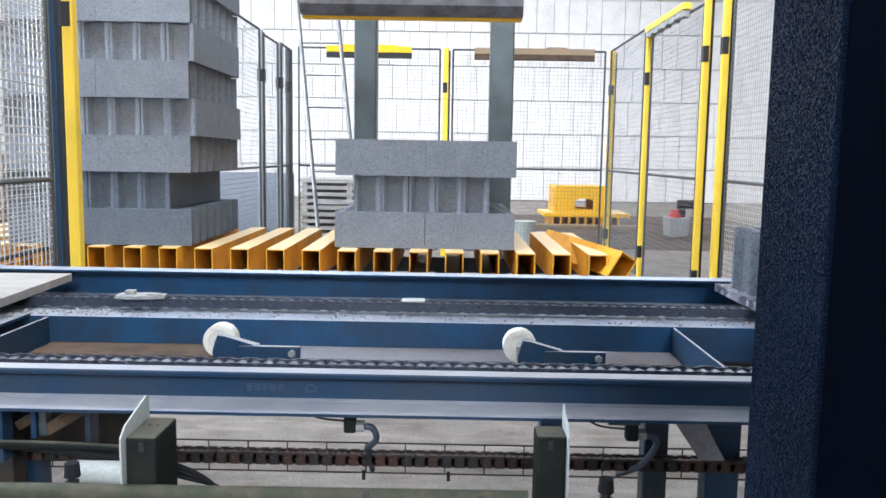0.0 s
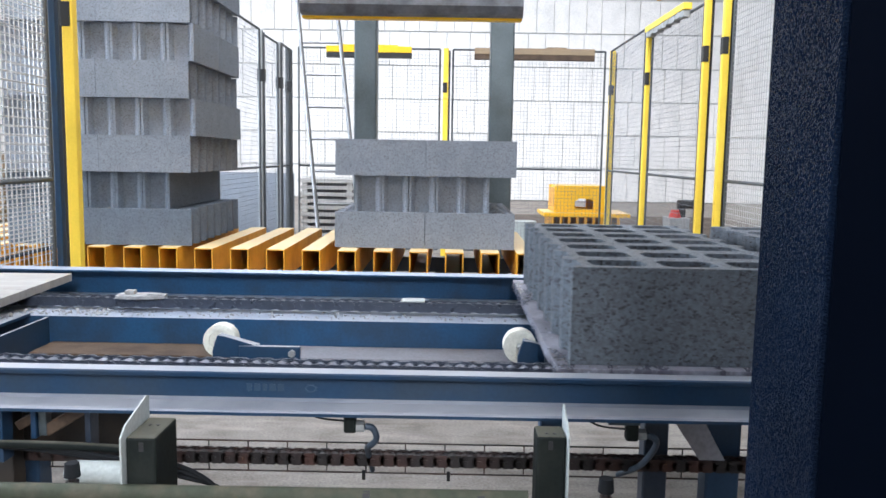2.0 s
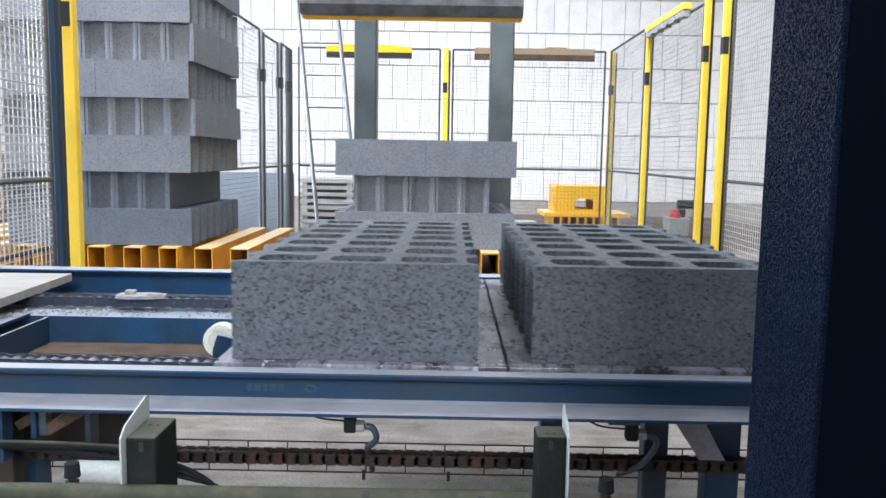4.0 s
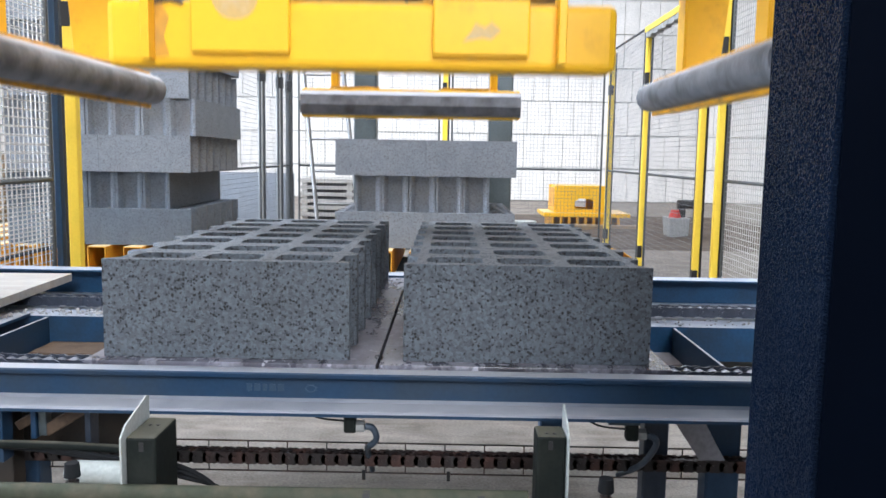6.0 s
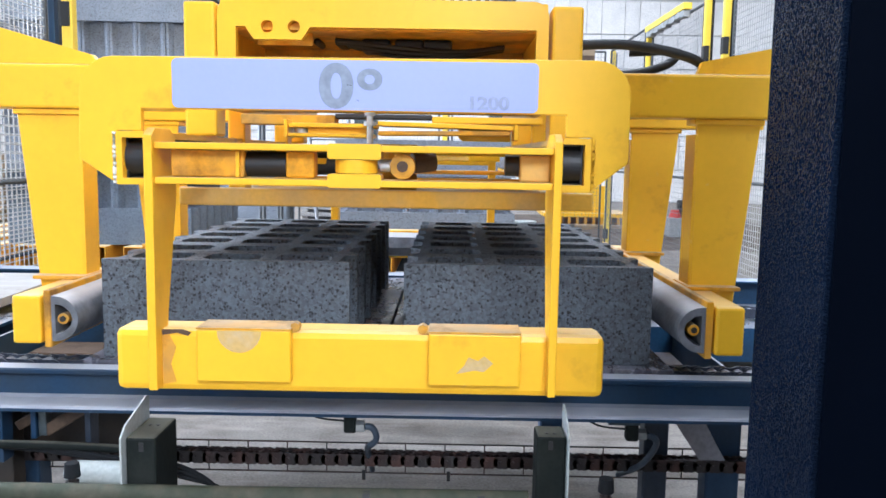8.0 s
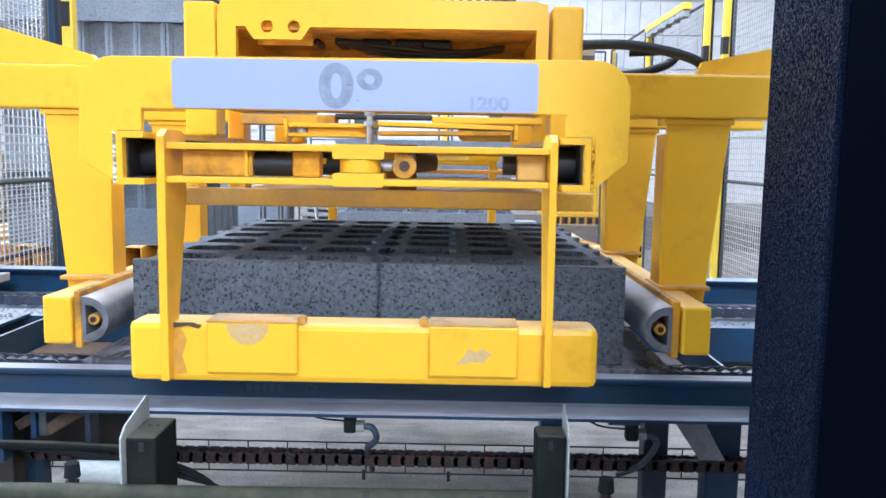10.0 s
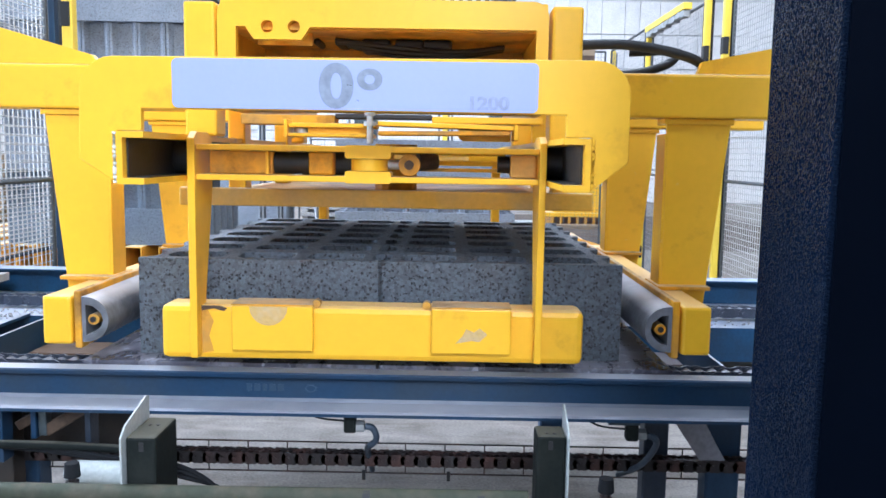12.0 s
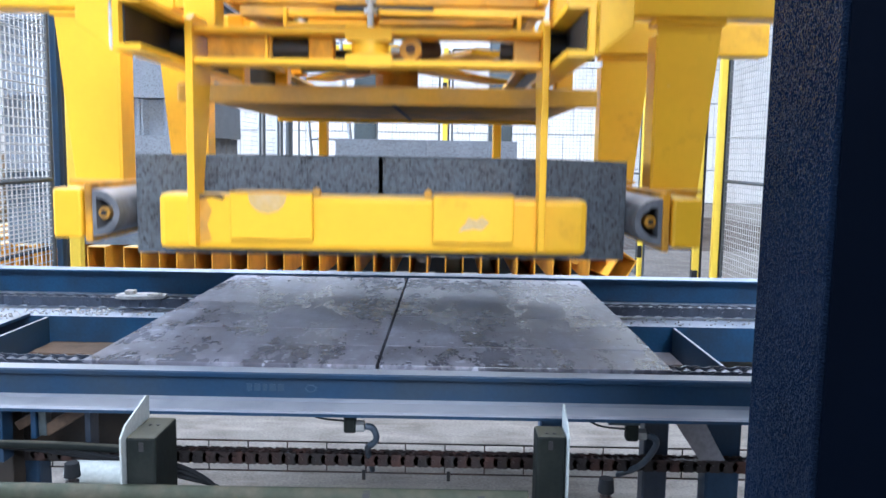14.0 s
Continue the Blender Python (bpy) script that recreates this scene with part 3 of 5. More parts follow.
def rounded(x0, x1, z0, z1, r, corners="1111", n=5):
    """A rounded rectangle; corners: lower left, lower right, upper right, upper left."""
    out = []
    for (cx, cz, a), on in zip(((x0 + r, z0 + r, 180), (x1 - r, z0 + r, 270), (x1 - r, z1 - r, 0), (x0 + r, z1 - r, 90)), corners):
        if on == "1":
            out += [(cx + r * math.cos(radians(a + 90 * k / n)), cz + r * math.sin(radians(a + 90 * k / n))) for k in range(n + 1)]
        else:
            out.append({180: (x0, z0), 270: (x1, z0), 0: (x1, z1), 90: (x0, z1)}[a])
    return out


def arc(cx, cz, r, a0, a1, n=6):
    return [(cx + r * math.cos(radians(a0 + (a1 - a0) * k / n)), cz + r * math.sin(radians(a0 + (a1 - a0) * k / n))) for k in range(n + 1)]


# front plate: a bridge with two drooping ears that hold the channels
PY = -0.31
plate = [(-0.44, 0.362), (-0.44, 0.447), (-0.40, 0.447), (-0.40, 0.482), (0.272, 0.482), (0.272, 0.447), (0.313, 0.447), (0.313, 0.362), (0.372, 0.408)]
plate += arc(0.317, 0.512, 0.055, 0, 90) + arc(-0.443, 0.508, 0.055, 90, 180) + [(-0.50, 0.402)]
face = gpart("front_plate", soften(prism(bmesh.new(), plate, "y", PY, PY + 0.014), 0.0016), YELLOW)
gpart("sign", prism(bmesh.new(), rounded(-0.349, 0.226, 0.484, 0.561, 0.009), "y", PY - 0.003, PY - 0.0004), SIGN, face, "pale blue sign with grey figures")


def lettering(text, x, z, size, parent, wide=1.15, ink=PRINT):
    cu = bpy.data.curves.new("figure", "FONT")
    cu.body, cu.size, cu.extrude = text, size, 0.0002
    cu.offset = size * 0.04
    tmp = bpy.data.objects.new("figure", cu)
    me = bpy.data.meshes.new_from_object(tmp)
    bpy.data.objects.remove(tmp)
    me.transform(Matrix.Diagonal((wide, 1, 1, 1)))
    me.materials.append(ink)
    ob = new("figure", me)
    ob.parent = parent
    ob.matrix_basis = pose(x, PY - 0.0033, z, 90, 0, 0)


lettering("0", -0.117, 0.4905, 0.091, face)
lettering("o", -0.058, 0.518, 0.062, face)
lettering("1200", 0.114, 0.4885, 0.0275, face, 1.22, PRINT_FADED)
for x0, x1, z0, z1, a in ((-0.074, -0.066, 0.5222, 0.5229, 6), (-0.060, -0.054, 0.4988, 0.4994, 14)):
    gpart("scratch", box(bmesh.new(), -(x1 - x0) / 2, (x1 - x0) / 2, PY - 0.0039, PY - 0.0036, -(z1 - z0) / 2, (z1 - z0) / 2, 0, pose((x0 + x1) / 2, 0, (z0 + z1) / 2, 0, a, 0)), BLACK, face, "dark scratch")
# slide channels for the front and rear jaws
for x0, x1, inner in ((-0.44, -0.396, 1), (0.268, 0.312, -1)):
    s = -1 if inner == 1 else 1
    xo, xi = (x0, x1) if inner == 1 else (x1, x0)
    poly = [(xo, 0.362), (xi, 0.362), (xi, 0.372), (xo - s * 0.010, 0.372), (xo - s * 0.010, 0.436), (xi, 0.436), (xi, 0.446), (xo, 0.446)]
    gpart("slide_channel", prism(bmesh.new(), poly, "y", PY - 0.004, 1.45), YELLOW)
    xw = xo - s * 0.0105
    # black strips stand in for the shade inside the channel
    gpart("channel_liner", box(bmesh.new(), xw, xw - s * 0.003, PY + 0.012, 1.44, 0.3725, 0.4355), BLACK, None, "black strip for the shade inside the channel")
    gpart("channel_liner", box(bmesh.new(), xw - s * 0.004, xi, PY + 0.02, 1.44, 0.3722, 0.3740), BLACK, None, "black strip for the shade inside the channel")
# weld beads round the channel mouths
r5 = random.Random(12)
for xw, z0, z1, mat, label in ((-0.4425, 0.364, 0.445, BEAD, "whitish rough weld bead"), (0.3155, 0.366, 0.444, YELLOW, "painted weld bead")):
    pts = [(xw + r5.uniform(-0.0005, 0.0005), PY - 0.004, z0 + (z1 - z0) * k / 22) for k in range(23)]
    gpart("weld_bead", tube(bmesh.new(), pts, 0.0032, 8), mat, None, label, True)
# central frame
gpart("frame_front", prism(bmesh.new(), rounded(-0.366, 0.276, 0.585, 0.712, 0.03, "0011"), "y", 0.0, 0.02,
      [[(-0.33, 0.60), (0.252, 0.60), (0.252, 0.658), (-0.186, 0.658), (-0.202, 0.634), (-0.295, 0.634), (-0.312, 0.658), (-0.33, 0.658)],
       arc(-0.269, 0.6585, 0.012, 0, 330, 11), arc(-0.217, 0.6585, 0.012, 0, 330, 11)]), YELLOW)
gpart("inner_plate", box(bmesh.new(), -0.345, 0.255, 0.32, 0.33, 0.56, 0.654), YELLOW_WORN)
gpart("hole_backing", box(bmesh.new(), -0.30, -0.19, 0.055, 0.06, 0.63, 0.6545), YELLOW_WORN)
bm = bmesh.new()
for x0, x1, z0, z1 in ((-0.20, -0.185, 0.641, 0.654), (-0.10, -0.04, 0.630, 0.654), (-0.03, 0.03, 0.624, 0.654), (0.03, 0.09, 0.634, 0.654), (-0.155, -0.13, 0.640, 0.654)):
    box(bm, x0, x1, 0.12, 0.2, z0, z1, 0.006)
gpart("valve_block", bm, BLACK, None, "dark valve block")
for k in range(3):
    gpart("hose", tube(bmesh.new(), smooth_path([(-0.15, 0.10 + 0.03 * k, 0.648), (-0.03, 0.09 + 0.03 * k, 0.634 - 0.005 * k), (0.10, 0.13, 0.632 - 0.006 * k), (0.2, 0.15 + 0.03 * k, 0.645)], 6), 0.0045, 8), BLACK, None, "black hydraulic hose", True)
gpart("frame_rear", box(bmesh.new(), -0.366, 0.276, 1.06, 1.08, 0.585, 0.712, 0.004), YELLOW)
for x in (-0.366, 0.256):
    gpart("frame_side", box(bmesh.new(), x, x + 0.02, 0.0201, 1.0599, 0.50, 0.712, 0.003), YELLOW)
for x0, x1 in ((-0.432, -0.37), (0.283, 0.343)):
    for y in (0.0, 0.95):
        gpart("frame_upright", box(bmesh.new(), x0, x1, y, y + 0.07, 0.446, 0.705, 0.006), YELLOW)
gpart("frame_beam", box(bmesh.new(), -0.36, 0.27, 0.05, 0.12, 0.500, 0.53, 0.004), YELLOW_WORN)
gpart("guide_beam", box(bmesh.new(), -0.33, -0.142, 0.03, 0.09, 0.472, 0.4925, 0.003), YELLOW_WORN, None, "oil-stained brown guide beam")
gpart("guide_beam", box(bmesh.new(), 0.052, 0.272, 0.03, 0.09, 0.479, 0.4925, 0.003), YELLOW)
# black bar painted in for the dark gap between the guide beams
gpart("grease_rail", box(bmesh.new(), -0.1415, 0.0515, 0.035, 0.08, 0.486, 0.4955, 0.002), BLACK, None, "black strip in place of a dark gap")
scissor = gpart("scissor_plate", box(bmesh.new(), -0.226, -0.055, -0.015, 0.06, 0.466, 0.4745, 0.002), YELLOW, None, "yellow scissor link plate")
gpart("scissor_plate", box(bmesh.new(), -0.226, -0.060, -0.020, 0.05, 0.4475, 0.4545, 0.002), YELLOW, scissor)
gpart("scissor_plate", box(bmesh.new(), -0.052, 0.212, -0.018, 0.055, -0.0045, 0.0045, 0.002, pose(0, 0, 0.4745, 0, 1.2, 0)), YELLOW, scissor)
gpart("scissor_plate", box(bmesh.new(), -0.052, 0.206, -0.012, 0.055, -0.0045, 0.0045, 0.002, pose(0, 0, 0.4575, 0, -0.8, 0)), YELLOW_WORN, scissor)
gpart("scissor_web", box(bmesh.new(), -0.19, -0.075, 0.0, 0.005, 0.4548, 0.4657, 0.001), YELLOW, scissor)
gpart("notched_plate", prism(bmesh.new(), [(0.105, 0.452), (0.115, 0.445), (0.2115, 0.445), (0.2115, 0.470), (0.196, 0.470), (0.188, 0.4775), (0.118, 0.4775), (0.105, 0.468)], "y", 0.062, 0.07), YELLOW, scissor)
gpart("clevis", box(bmesh.new(), -0.2335, -0.2265, -0.022, 0.05, 0.446, 0.481, 0.002), YELLOW, scissor)
gpart("clevis", box(bmesh.new(), 0.2125, 0.221, -0.02, 0.05, 0.4465, 0.4765, 0.002), YELLOW, scissor)
gpart("spacer", cyl(bmesh.new(), (-0.205, 0.01, 0.455), (-0.205, 0.01, 0.4655), 0.014, 14), GALV, scissor, "bright steel spacer", True)
pin = gpart("pivot_pin", cyl(bmesh.new(), (-0.0655, -0.03, 0.436), (-0.0655, -0.03, 0.489), 0.0065, 14), GALV, scissor, "bright steel pivot pin", True)
gpart("pin_head", cyl(bmesh.new(), (-0.0655, -0.03, 0.4892), (-0.0655, -0.03, 0.498), 0.0115, 6), GALV, pin, "bright hexagonal head")
gpart("pin_collar", cyl(bmesh.new(), (-0.0655, -0.03, 0.470), (-0.0655, -0.03, 0.478), 0.0125, 14), GALV, pin, smooth=True)
# the darker worn yellow also carries the shade under this plate
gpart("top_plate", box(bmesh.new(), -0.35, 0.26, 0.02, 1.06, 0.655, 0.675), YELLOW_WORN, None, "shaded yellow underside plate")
bm = bmesh.new()
for i in range(26):
    x = -0.24 + i * 0.018
    cyl(bm, (x, 0.12, 0.73), (x + 0.008, 0.12, 0.73), 0.022, 10)
gpart("cable_chain", bm, BLACK)
gpart("lift_mast", box(bmesh.new(), -0.16, 0.06, 0.42, 0.64, 0.70, 3.4, 0.01), YELLOW)
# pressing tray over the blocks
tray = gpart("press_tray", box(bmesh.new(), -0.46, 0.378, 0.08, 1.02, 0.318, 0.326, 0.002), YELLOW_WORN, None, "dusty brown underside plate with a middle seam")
gpart("tray_lip", box(bmesh.new(), -0.467, 0.385, 0.06, 0.079, 0.306, 0.343, 0.004), DUSTYEL, tray, "dusty yellow front lip")
gpart("tray_lip", box(bmesh.new(), -0.467, 0.385, 1.021, 1.04, 0.306, 0.343, 0.004), YELLOW, tray)
gpart("tray_seam", box(bmesh.new(), -0.044, -0.036, 0.081, 1.019, 0.3150, 0.3178), BLACK, tray)
for x in (-0.43, 0.33):
    gpart("tray_hanger", box(bmesh.new(), x, x + 0.04, 0.3, 0.36, 0.3262, 0.52, 0.004), YELLOW, tray)
    gpart("tray_hanger", box(bmesh.new(), x, x + 0.04, 0.8, 0.86, 0.3262, 0.52, 0.004), YELLOW, tray)
# linkage above the tray
link = gpart("linkage_hub", cyl(bmesh.new(), (-0.04, 0.35, 0.33), (-0.04, 0.35, 0.44), 0.05, 20), YELLOW_WORN)
for a, b in (((-0.04, 0.33, 0.40), (-0.25, 0.02, 0.41)), ((-0.04, 0.37, 0.41), (0.16, 0.05, 0.42)), ((-0.04, 0.4, 0.42), (-0.3, 0.8, 0.42)), ((-0.04, 0.4, 0.42), (0.22, 0.8, 0.42))):
    bm = bmesh.new()
    d = Vector(b) - Vector(a)
    ang = math.degrees(math.atan2(d.y, d.x))
    box(bm, 0, d.length, -0.038, 0.038, -0.006, 0.006, 0.002, pose(*a, 0, 0, ang))
    gpart("link_arm", bm, YELLOW, link)
gpart("cylinder", cyl(bmesh.new(), (-0.22, 0.10, 0.395), (-0.08, 0.10, 0.395), 0.024, 16), BLACK, link, "dark hydraulic cylinder", True)
gpart("piston_rod", cyl(bmesh.new(), (-0.08, 0.10, 0.395), (0.02, 0.10, 0.395), 0.010, 12), GALV, link, "bright piston rod", True)
# side beams, gussets
for s, xa, xb in ((-1, -1.05, -0.50), (1, 0.378, 1.0)):
    for y in (0.15, 0.78):
        gpart("side_beam", box(bmesh.new(), xa, xb, y, y + 0.08, 0.503, 0.596, 0.006), YELLOW)
    pts = [(-0.674, 0.60), (-0.69, 0.62), (-1.05, 0.72), (-1.05, 0.60)] if s < 0 else [(0.62, 0.60), (0.63, 0.625), (1.0, 0.70), (1.0, 0.60)]
    gpart("gusset", prism(bmesh.new(), pts, "y", 0.18, 0.2), YELLOW)
for x0, x1 in ((-0.52, -0.43), (0.343, 0.40)):
    gpart("cross_tie", box(bmesh.new(), x0, x1, 0.16, 0.22, 0.51, 0.59), YELLOW)
    gpart("cross_tie", box(bmesh.new(), x0, x1, 0.79, 0.85, 0.51, 0.59), YELLOW)
# hydraulic hose loop
gpart("hose", tube(bmesh.new(), smooth_path([(0.33, 0.22, 0.66), (0.48, 0.2, 0.66), (0.62, 0.22, 0.635), (0.655, 0.25, 0.60), (0.56, 0.26, 0.59), (0.42, 0.25, 0.60)], 8), 0.011, 10), BLACK, None, "black hydraulic hose", True)
gpart("hose", tube(bmesh.new(), smooth_path([(0.33, 0.30, 0.63), (0.46, 0.29, 0.605), (0.57, 0.28, 0.625), (0.60, 0.30, 0.66), (0.5, 0.32, 0.66)], 8), 0.010, 10), BLACK, None, "black hydraulic hose", True)


def end_jaw(name, y, s):
    """Jaw across the front (s = -1) or rear (s = 1): beam, pressure boxes, hanging legs, slide head with rollers. y: outer face, jaw open."""
    i = -s
    bm = box(bmesh.new(), -0.453, 0.347, y, y + i * 0.075, 0.024, 0.128, 0.012)
    jaw = gpart(name, bm, YELLOW)
    for x0, x1 in ((-0.315, -0.162), (0.06, 0.209)):
        gpart("cover_plate", box(bmesh.new(), x0, x1, y - i * 0.016, y - i * 0.0005, 0.045, 0.131, 0.003), YELLOW, jaw, "yellow cover plate with scraped paint")
        gpart("cover_top", box(bmesh.new(), x0, x1, y - i * 0.016, y + i * 0.05, 0.1313, 0.1345, 0.001), YELLOW_WORN, jaw)
    gpart("scrape", prism(bmesh.new(), arc(-0.245, 0.130, 0.036, 180, 360, 10), "y", y - i * 0.0166, y - i * 0.0161), SCRAPE, jaw, "worn grey patch in the paint")
    gpart("scrape", prism(bmesh.new(), [(0.105, 0.066), (0.135, 0.072), (0.15, 0.07), (0.165, 0.084), (0.15, 0.096), (0.14, 0.088), (0.125, 0.094), (0.118, 0.08)], "y", y - i * 0.0166, y - i * 0.0161), SCRAPE, jaw, "worn pale patch in the paint")
    gpart("grime_stain", prism(bmesh.new(), [(-0.3745, 0.118), (-0.350, 0.122), (-0.332, 0.117), (-0.326, 0.123), (-0.340, 0.128), (-0.3745, 0.1275)], "y", y - i * 0.0013, y - i * 0.0010), BROWN, jaw, "dark oily grime under the leg")
    gpart("rust_stain", prism(bmesh.new(), [(-0.3745, 0.036), (-0.352, 0.040), (-0.361, 0.070), (-0.352, 0.098), (-0.364, 0.122), (-0.3745, 0.128)], "y", y - i * 0.0009, y - i * 0.0003), YELLOW_WORN, jaw, "rusty brown stain beside the leg")
    for x in (-0.158, 0.05):
        gpart("bolt", cyl(bmesh.new(), (x, y, 0.134), (x, y + i * 0.018, 0.134), 0.008, 8), YELLOW_WORN, jaw)
    # legs: deep plates on edge, rounded at the top
    for x0, x1 in ((-0.389, -0.375), (0.252, 0.265)):
        ya, yb = y - i * 0.026, y + i * 0.085
        poly = [(ya, 0.032), (y + i * 0.02, 0.032), (y + i * 0.035, 0.15), (yb, 0.34), (yb, 0.44), (y + i * 0.06, 0.452), (ya + i * 0.02, 0.452), (ya, 0.44)]
        gpart("leg", soften(prism(bmesh.new(), poly, "x", x0, x1), 0.0018), YELLOW, jaw)
    # slide head
    for z0 in (0.364, 0.419):
        gpart("head_rail", box(bmesh.new(), -0.3748, 0.2518, y - i * 0.018, y + i * 0.06, z0, z0 + 0.011, 0.002), YELLOW, jaw)
    gpart("head_block", box(bmesh.new(), -0.174, -0.128, y + i * 0.012, y + i * 0.05, 0.3755, 0.4185, 0.004), YELLOW_WORN, jaw)
    gpart("head_block", box(bmesh.new(), 0.203, 0.2515, y + i * 0.02, y + i * 0.05, 0.3755, 0.4185, 0.004), DUSTYEL, jaw)
    gpart("buffer", cyl(bmesh.new(), (0.180, y + i * 0.05, 0.400), (0.2025, y + i * 0.05, 0.400), 0.016, 16), BLACK, jaw, "black rubber buffer", True)
    gpart("slide_box", box(bmesh.new(), -0.358, -0.240, y + i * 0.01, y + i * 0.055, 0.3757, 0.4183, 0.003), YELLOW_WORN, jaw)
    gpart("slide_rib", box(bmesh.new(), -0.252, -0.246, y + i * 0.002, y + i * 0.0095, 0.3757, 0.4183, 0.001), YELLOW, jaw)
    gpart("damper", cyl(bmesh.new(), (-0.2395, y + i * 0.034, 0.397), (-0.1745, y + i * 0.034, 0.397), 0.0205, 18), BLACK, jaw, "black damper cylinder", True)
    gpart("head_lug", prism(bmesh.new(), rounded(-0.102, -0.018, 0.4075, 0.4315, 0.004), "y", y - i * 0.022, y + i * 0.03), YELLOW, jaw)
    gpart("head_lug", prism(bmesh.new(), rounded(-0.102, -0.018, 0.3625, 0.3845, 0.004), "y", y - i * 0.022, y + i * 0.03), YELLOW, jaw)
    gpart("pivot", cyl(bmesh.new(), (-0.06, y + i * 0.012, 0.3855), (-0.06, y + i * 0.012, 0.4065), 0.034, 20), YELLOW, jaw, smooth=True)
    gpart("rod_eye", cyl(bmesh.new(), (0.014, y + i * 0.004, 0.397), (0.014, y + i * 0.05, 0.397), 0.020, 20), YELLOW_WORN, jaw, "rusty round rod end", True)
    gpart("rod_pin", cyl(bmesh.new(), (0.014, y + i * 0.0005, 0.397), (0.014, y + i * 0.0038, 0.397), 0.009, 14), BROWN, jaw, smooth=True)
    gpart("rod", cyl(bmesh.new(), (-0.022, y + i * 0.012, 0.396), (-0.0065, y + i * 0.012, 0.396), 0.008, 12), GALV, jaw, "bright steel rod", True)
    gpart("cylinder_head", cyl(bmesh.new(), (0.028, y + i * 0.06, 0.402), (0.062, y + i * 0.075, 0.406), 0.017, 16), BROWN, jaw, "oily brown cylinder head", True)
    gpart("push_bar", box(bmesh.new(), 0.03, 0.19, y + i * 0.09, y + i * 0.115, 0.384, 0.391, 0.002), YELLOW_WORN, jaw)
    for a, b in ((-0.43, -0.3895), (0.2655, 0.298)):
        gpart("roller", cyl(bmesh.new(), (a, y + i * 0.035, 0.404), (b, y + i * 0.035, 0.404), 0.030, 20), BLACK, jaw, "black slide roller", True)
    # rubber pad on the clamping side
    prof = [(0.0, 0.03), (0.028, 0.045), (0.036, 0.075), (0.028, 0.108), (0.0, 0.122)]
    bm = prism(bmesh.new(), [(y + i * (0.0755 + a), z) for a, z in prof], "x", -0.45, 0.344)
    gpart("rubber_pad", bm, RUBBER, jaw, "dusty dark rubber clamping pad", True)
    return jaw


front_jaw = end_jaw("front_jaw", -0.31, -1)


def rear_jaw_build(y):
    """Rear jaw as the camera sees it: the round pad faces the camera, legs behind."""
    jaw = gpart("rear_jaw", box(bmesh.new(), -0.466, 0.345, y + 0.04, y + 0.09, 0.026, 0.132, 0.006), YELLOW)
    prof = [(0.04, 0.034), (0.012, 0.042), (0.0, 0.07), (0.012, 0.108), (0.04, 0.124)]
    gpart("rubber_pad", prism(bmesh.new(), [(y + a, z) for a, z in prof], "x", -0.466, 0.345), RUBBER, jaw, "dusty dark rubber clamping pad")
    for x in (-0.365, 0.235):
        gpart("leg", box(bmesh.new(), x, x + 0.028, y + 0.091, y + 0.15, 0.04, 0.43, 0.004), YELLOW, jaw)
    for x0, x1 in ((-0.36, -0.18), (0.05, 0.23)):
        gpart("cover_top", box(bmesh.new(), x0, x1, y + 0.045, y + 0.085, 0.1323, 0.14, 0.002), YELLOW_WORN, jaw)
    gpart("head_rail", box(bmesh.new(), -0.384, 0.258, y + 0.09, y + 0.16, 0.38, 0.42, 0.004), YELLOW, jaw)
    return jaw


rear_jaw = rear_jaw_build(1.40)


def side_jaw(s):
    """Jaw along the left (s = -1) or right (s = 1) side, closed."""
    x = -0.541 if s < 0 else 0.441       # clamping face
    def X(d):
        return x + s * d
    jaw = gpart("side_jaw", box(bmesh.new(), X(0.058), X(0.072), -0.05, 1.04, 0.028, 0.142, 0.003), YELLOW_WORN)
    gpart("jaw_beam", box(bmesh.new(), X(0.0755), X(0.132), -0.055, 1.045, 0.036, 0.132, 0.006), YELLOW, jaw)
    prof = arc(0.0, 0.085, 0.045, 90, 270, 12)
    poly = [(X(0.0575), 0.13)] + [(X(0.05 + u), w) for u, w in prof] + [(X(0.0575), 0.04)]
    hole = [(X(0.050), 0.054), (X(0.050), 0.114), (X(0.036), 0.112), (X(0.020), 0.098), (X(0.016), 0.085), (X(0.020), 0.072), (X(0.036), 0.057)]
    gpart("rubber_pad", prism(bmesh.new(), poly, "y", -0.048, 1.03, [hole]), RUBBER, jaw, "hollow D-shaped rubber clamping pad, dusty", True)
    gpart("pad_tube", cyl(bmesh.new(), (X(0.036), -0.045, 0.085), (X(0.036), -0.01, 0.085), 0.011, 12), YELLOW_WORN, jaw)
    gpart("pad_nut", cyl(bmesh.new(), (X(0.036), -0.049, 0.085), (X(0.036), -0.043, 0.085), 0.006, 8), BLACK, jaw)
    for y in (0.17, 0.80):
        leg = [(X(0.09), 0.10), (X(0.185), 0.10), (X(0.225), 0.50), (X(0.085), 0.50), (X(0.088), 0.47)]
        gpart("leg", soften(prism(bmesh.new(), leg, "y", y, y + 0.012), 0.002), YELLOW, jaw)
        gpart("leg_flange", box(bmesh.new(), X(0.083), X(0.0895), y - 0.002, y + 0.07, 0.133, 0.47, 0.002), YELLOW, jaw)
        gpart("saddle", box(bmesh.new(), X(0.076), X(0.19), y - 0.03, y + 0.09, 0.1325, 0.141, 0.002), YELLOW_WORN, jaw)
        gpart("bracket", box(bmesh.new(), X(0.08), X(0.23), y - 0.008, y + 0.06, 0.4902, 0.5025, 0.002), YELLOW, jaw)
    return jaw


jaw_left, jaw_right = side_jaw(-1), side_jaw(1)

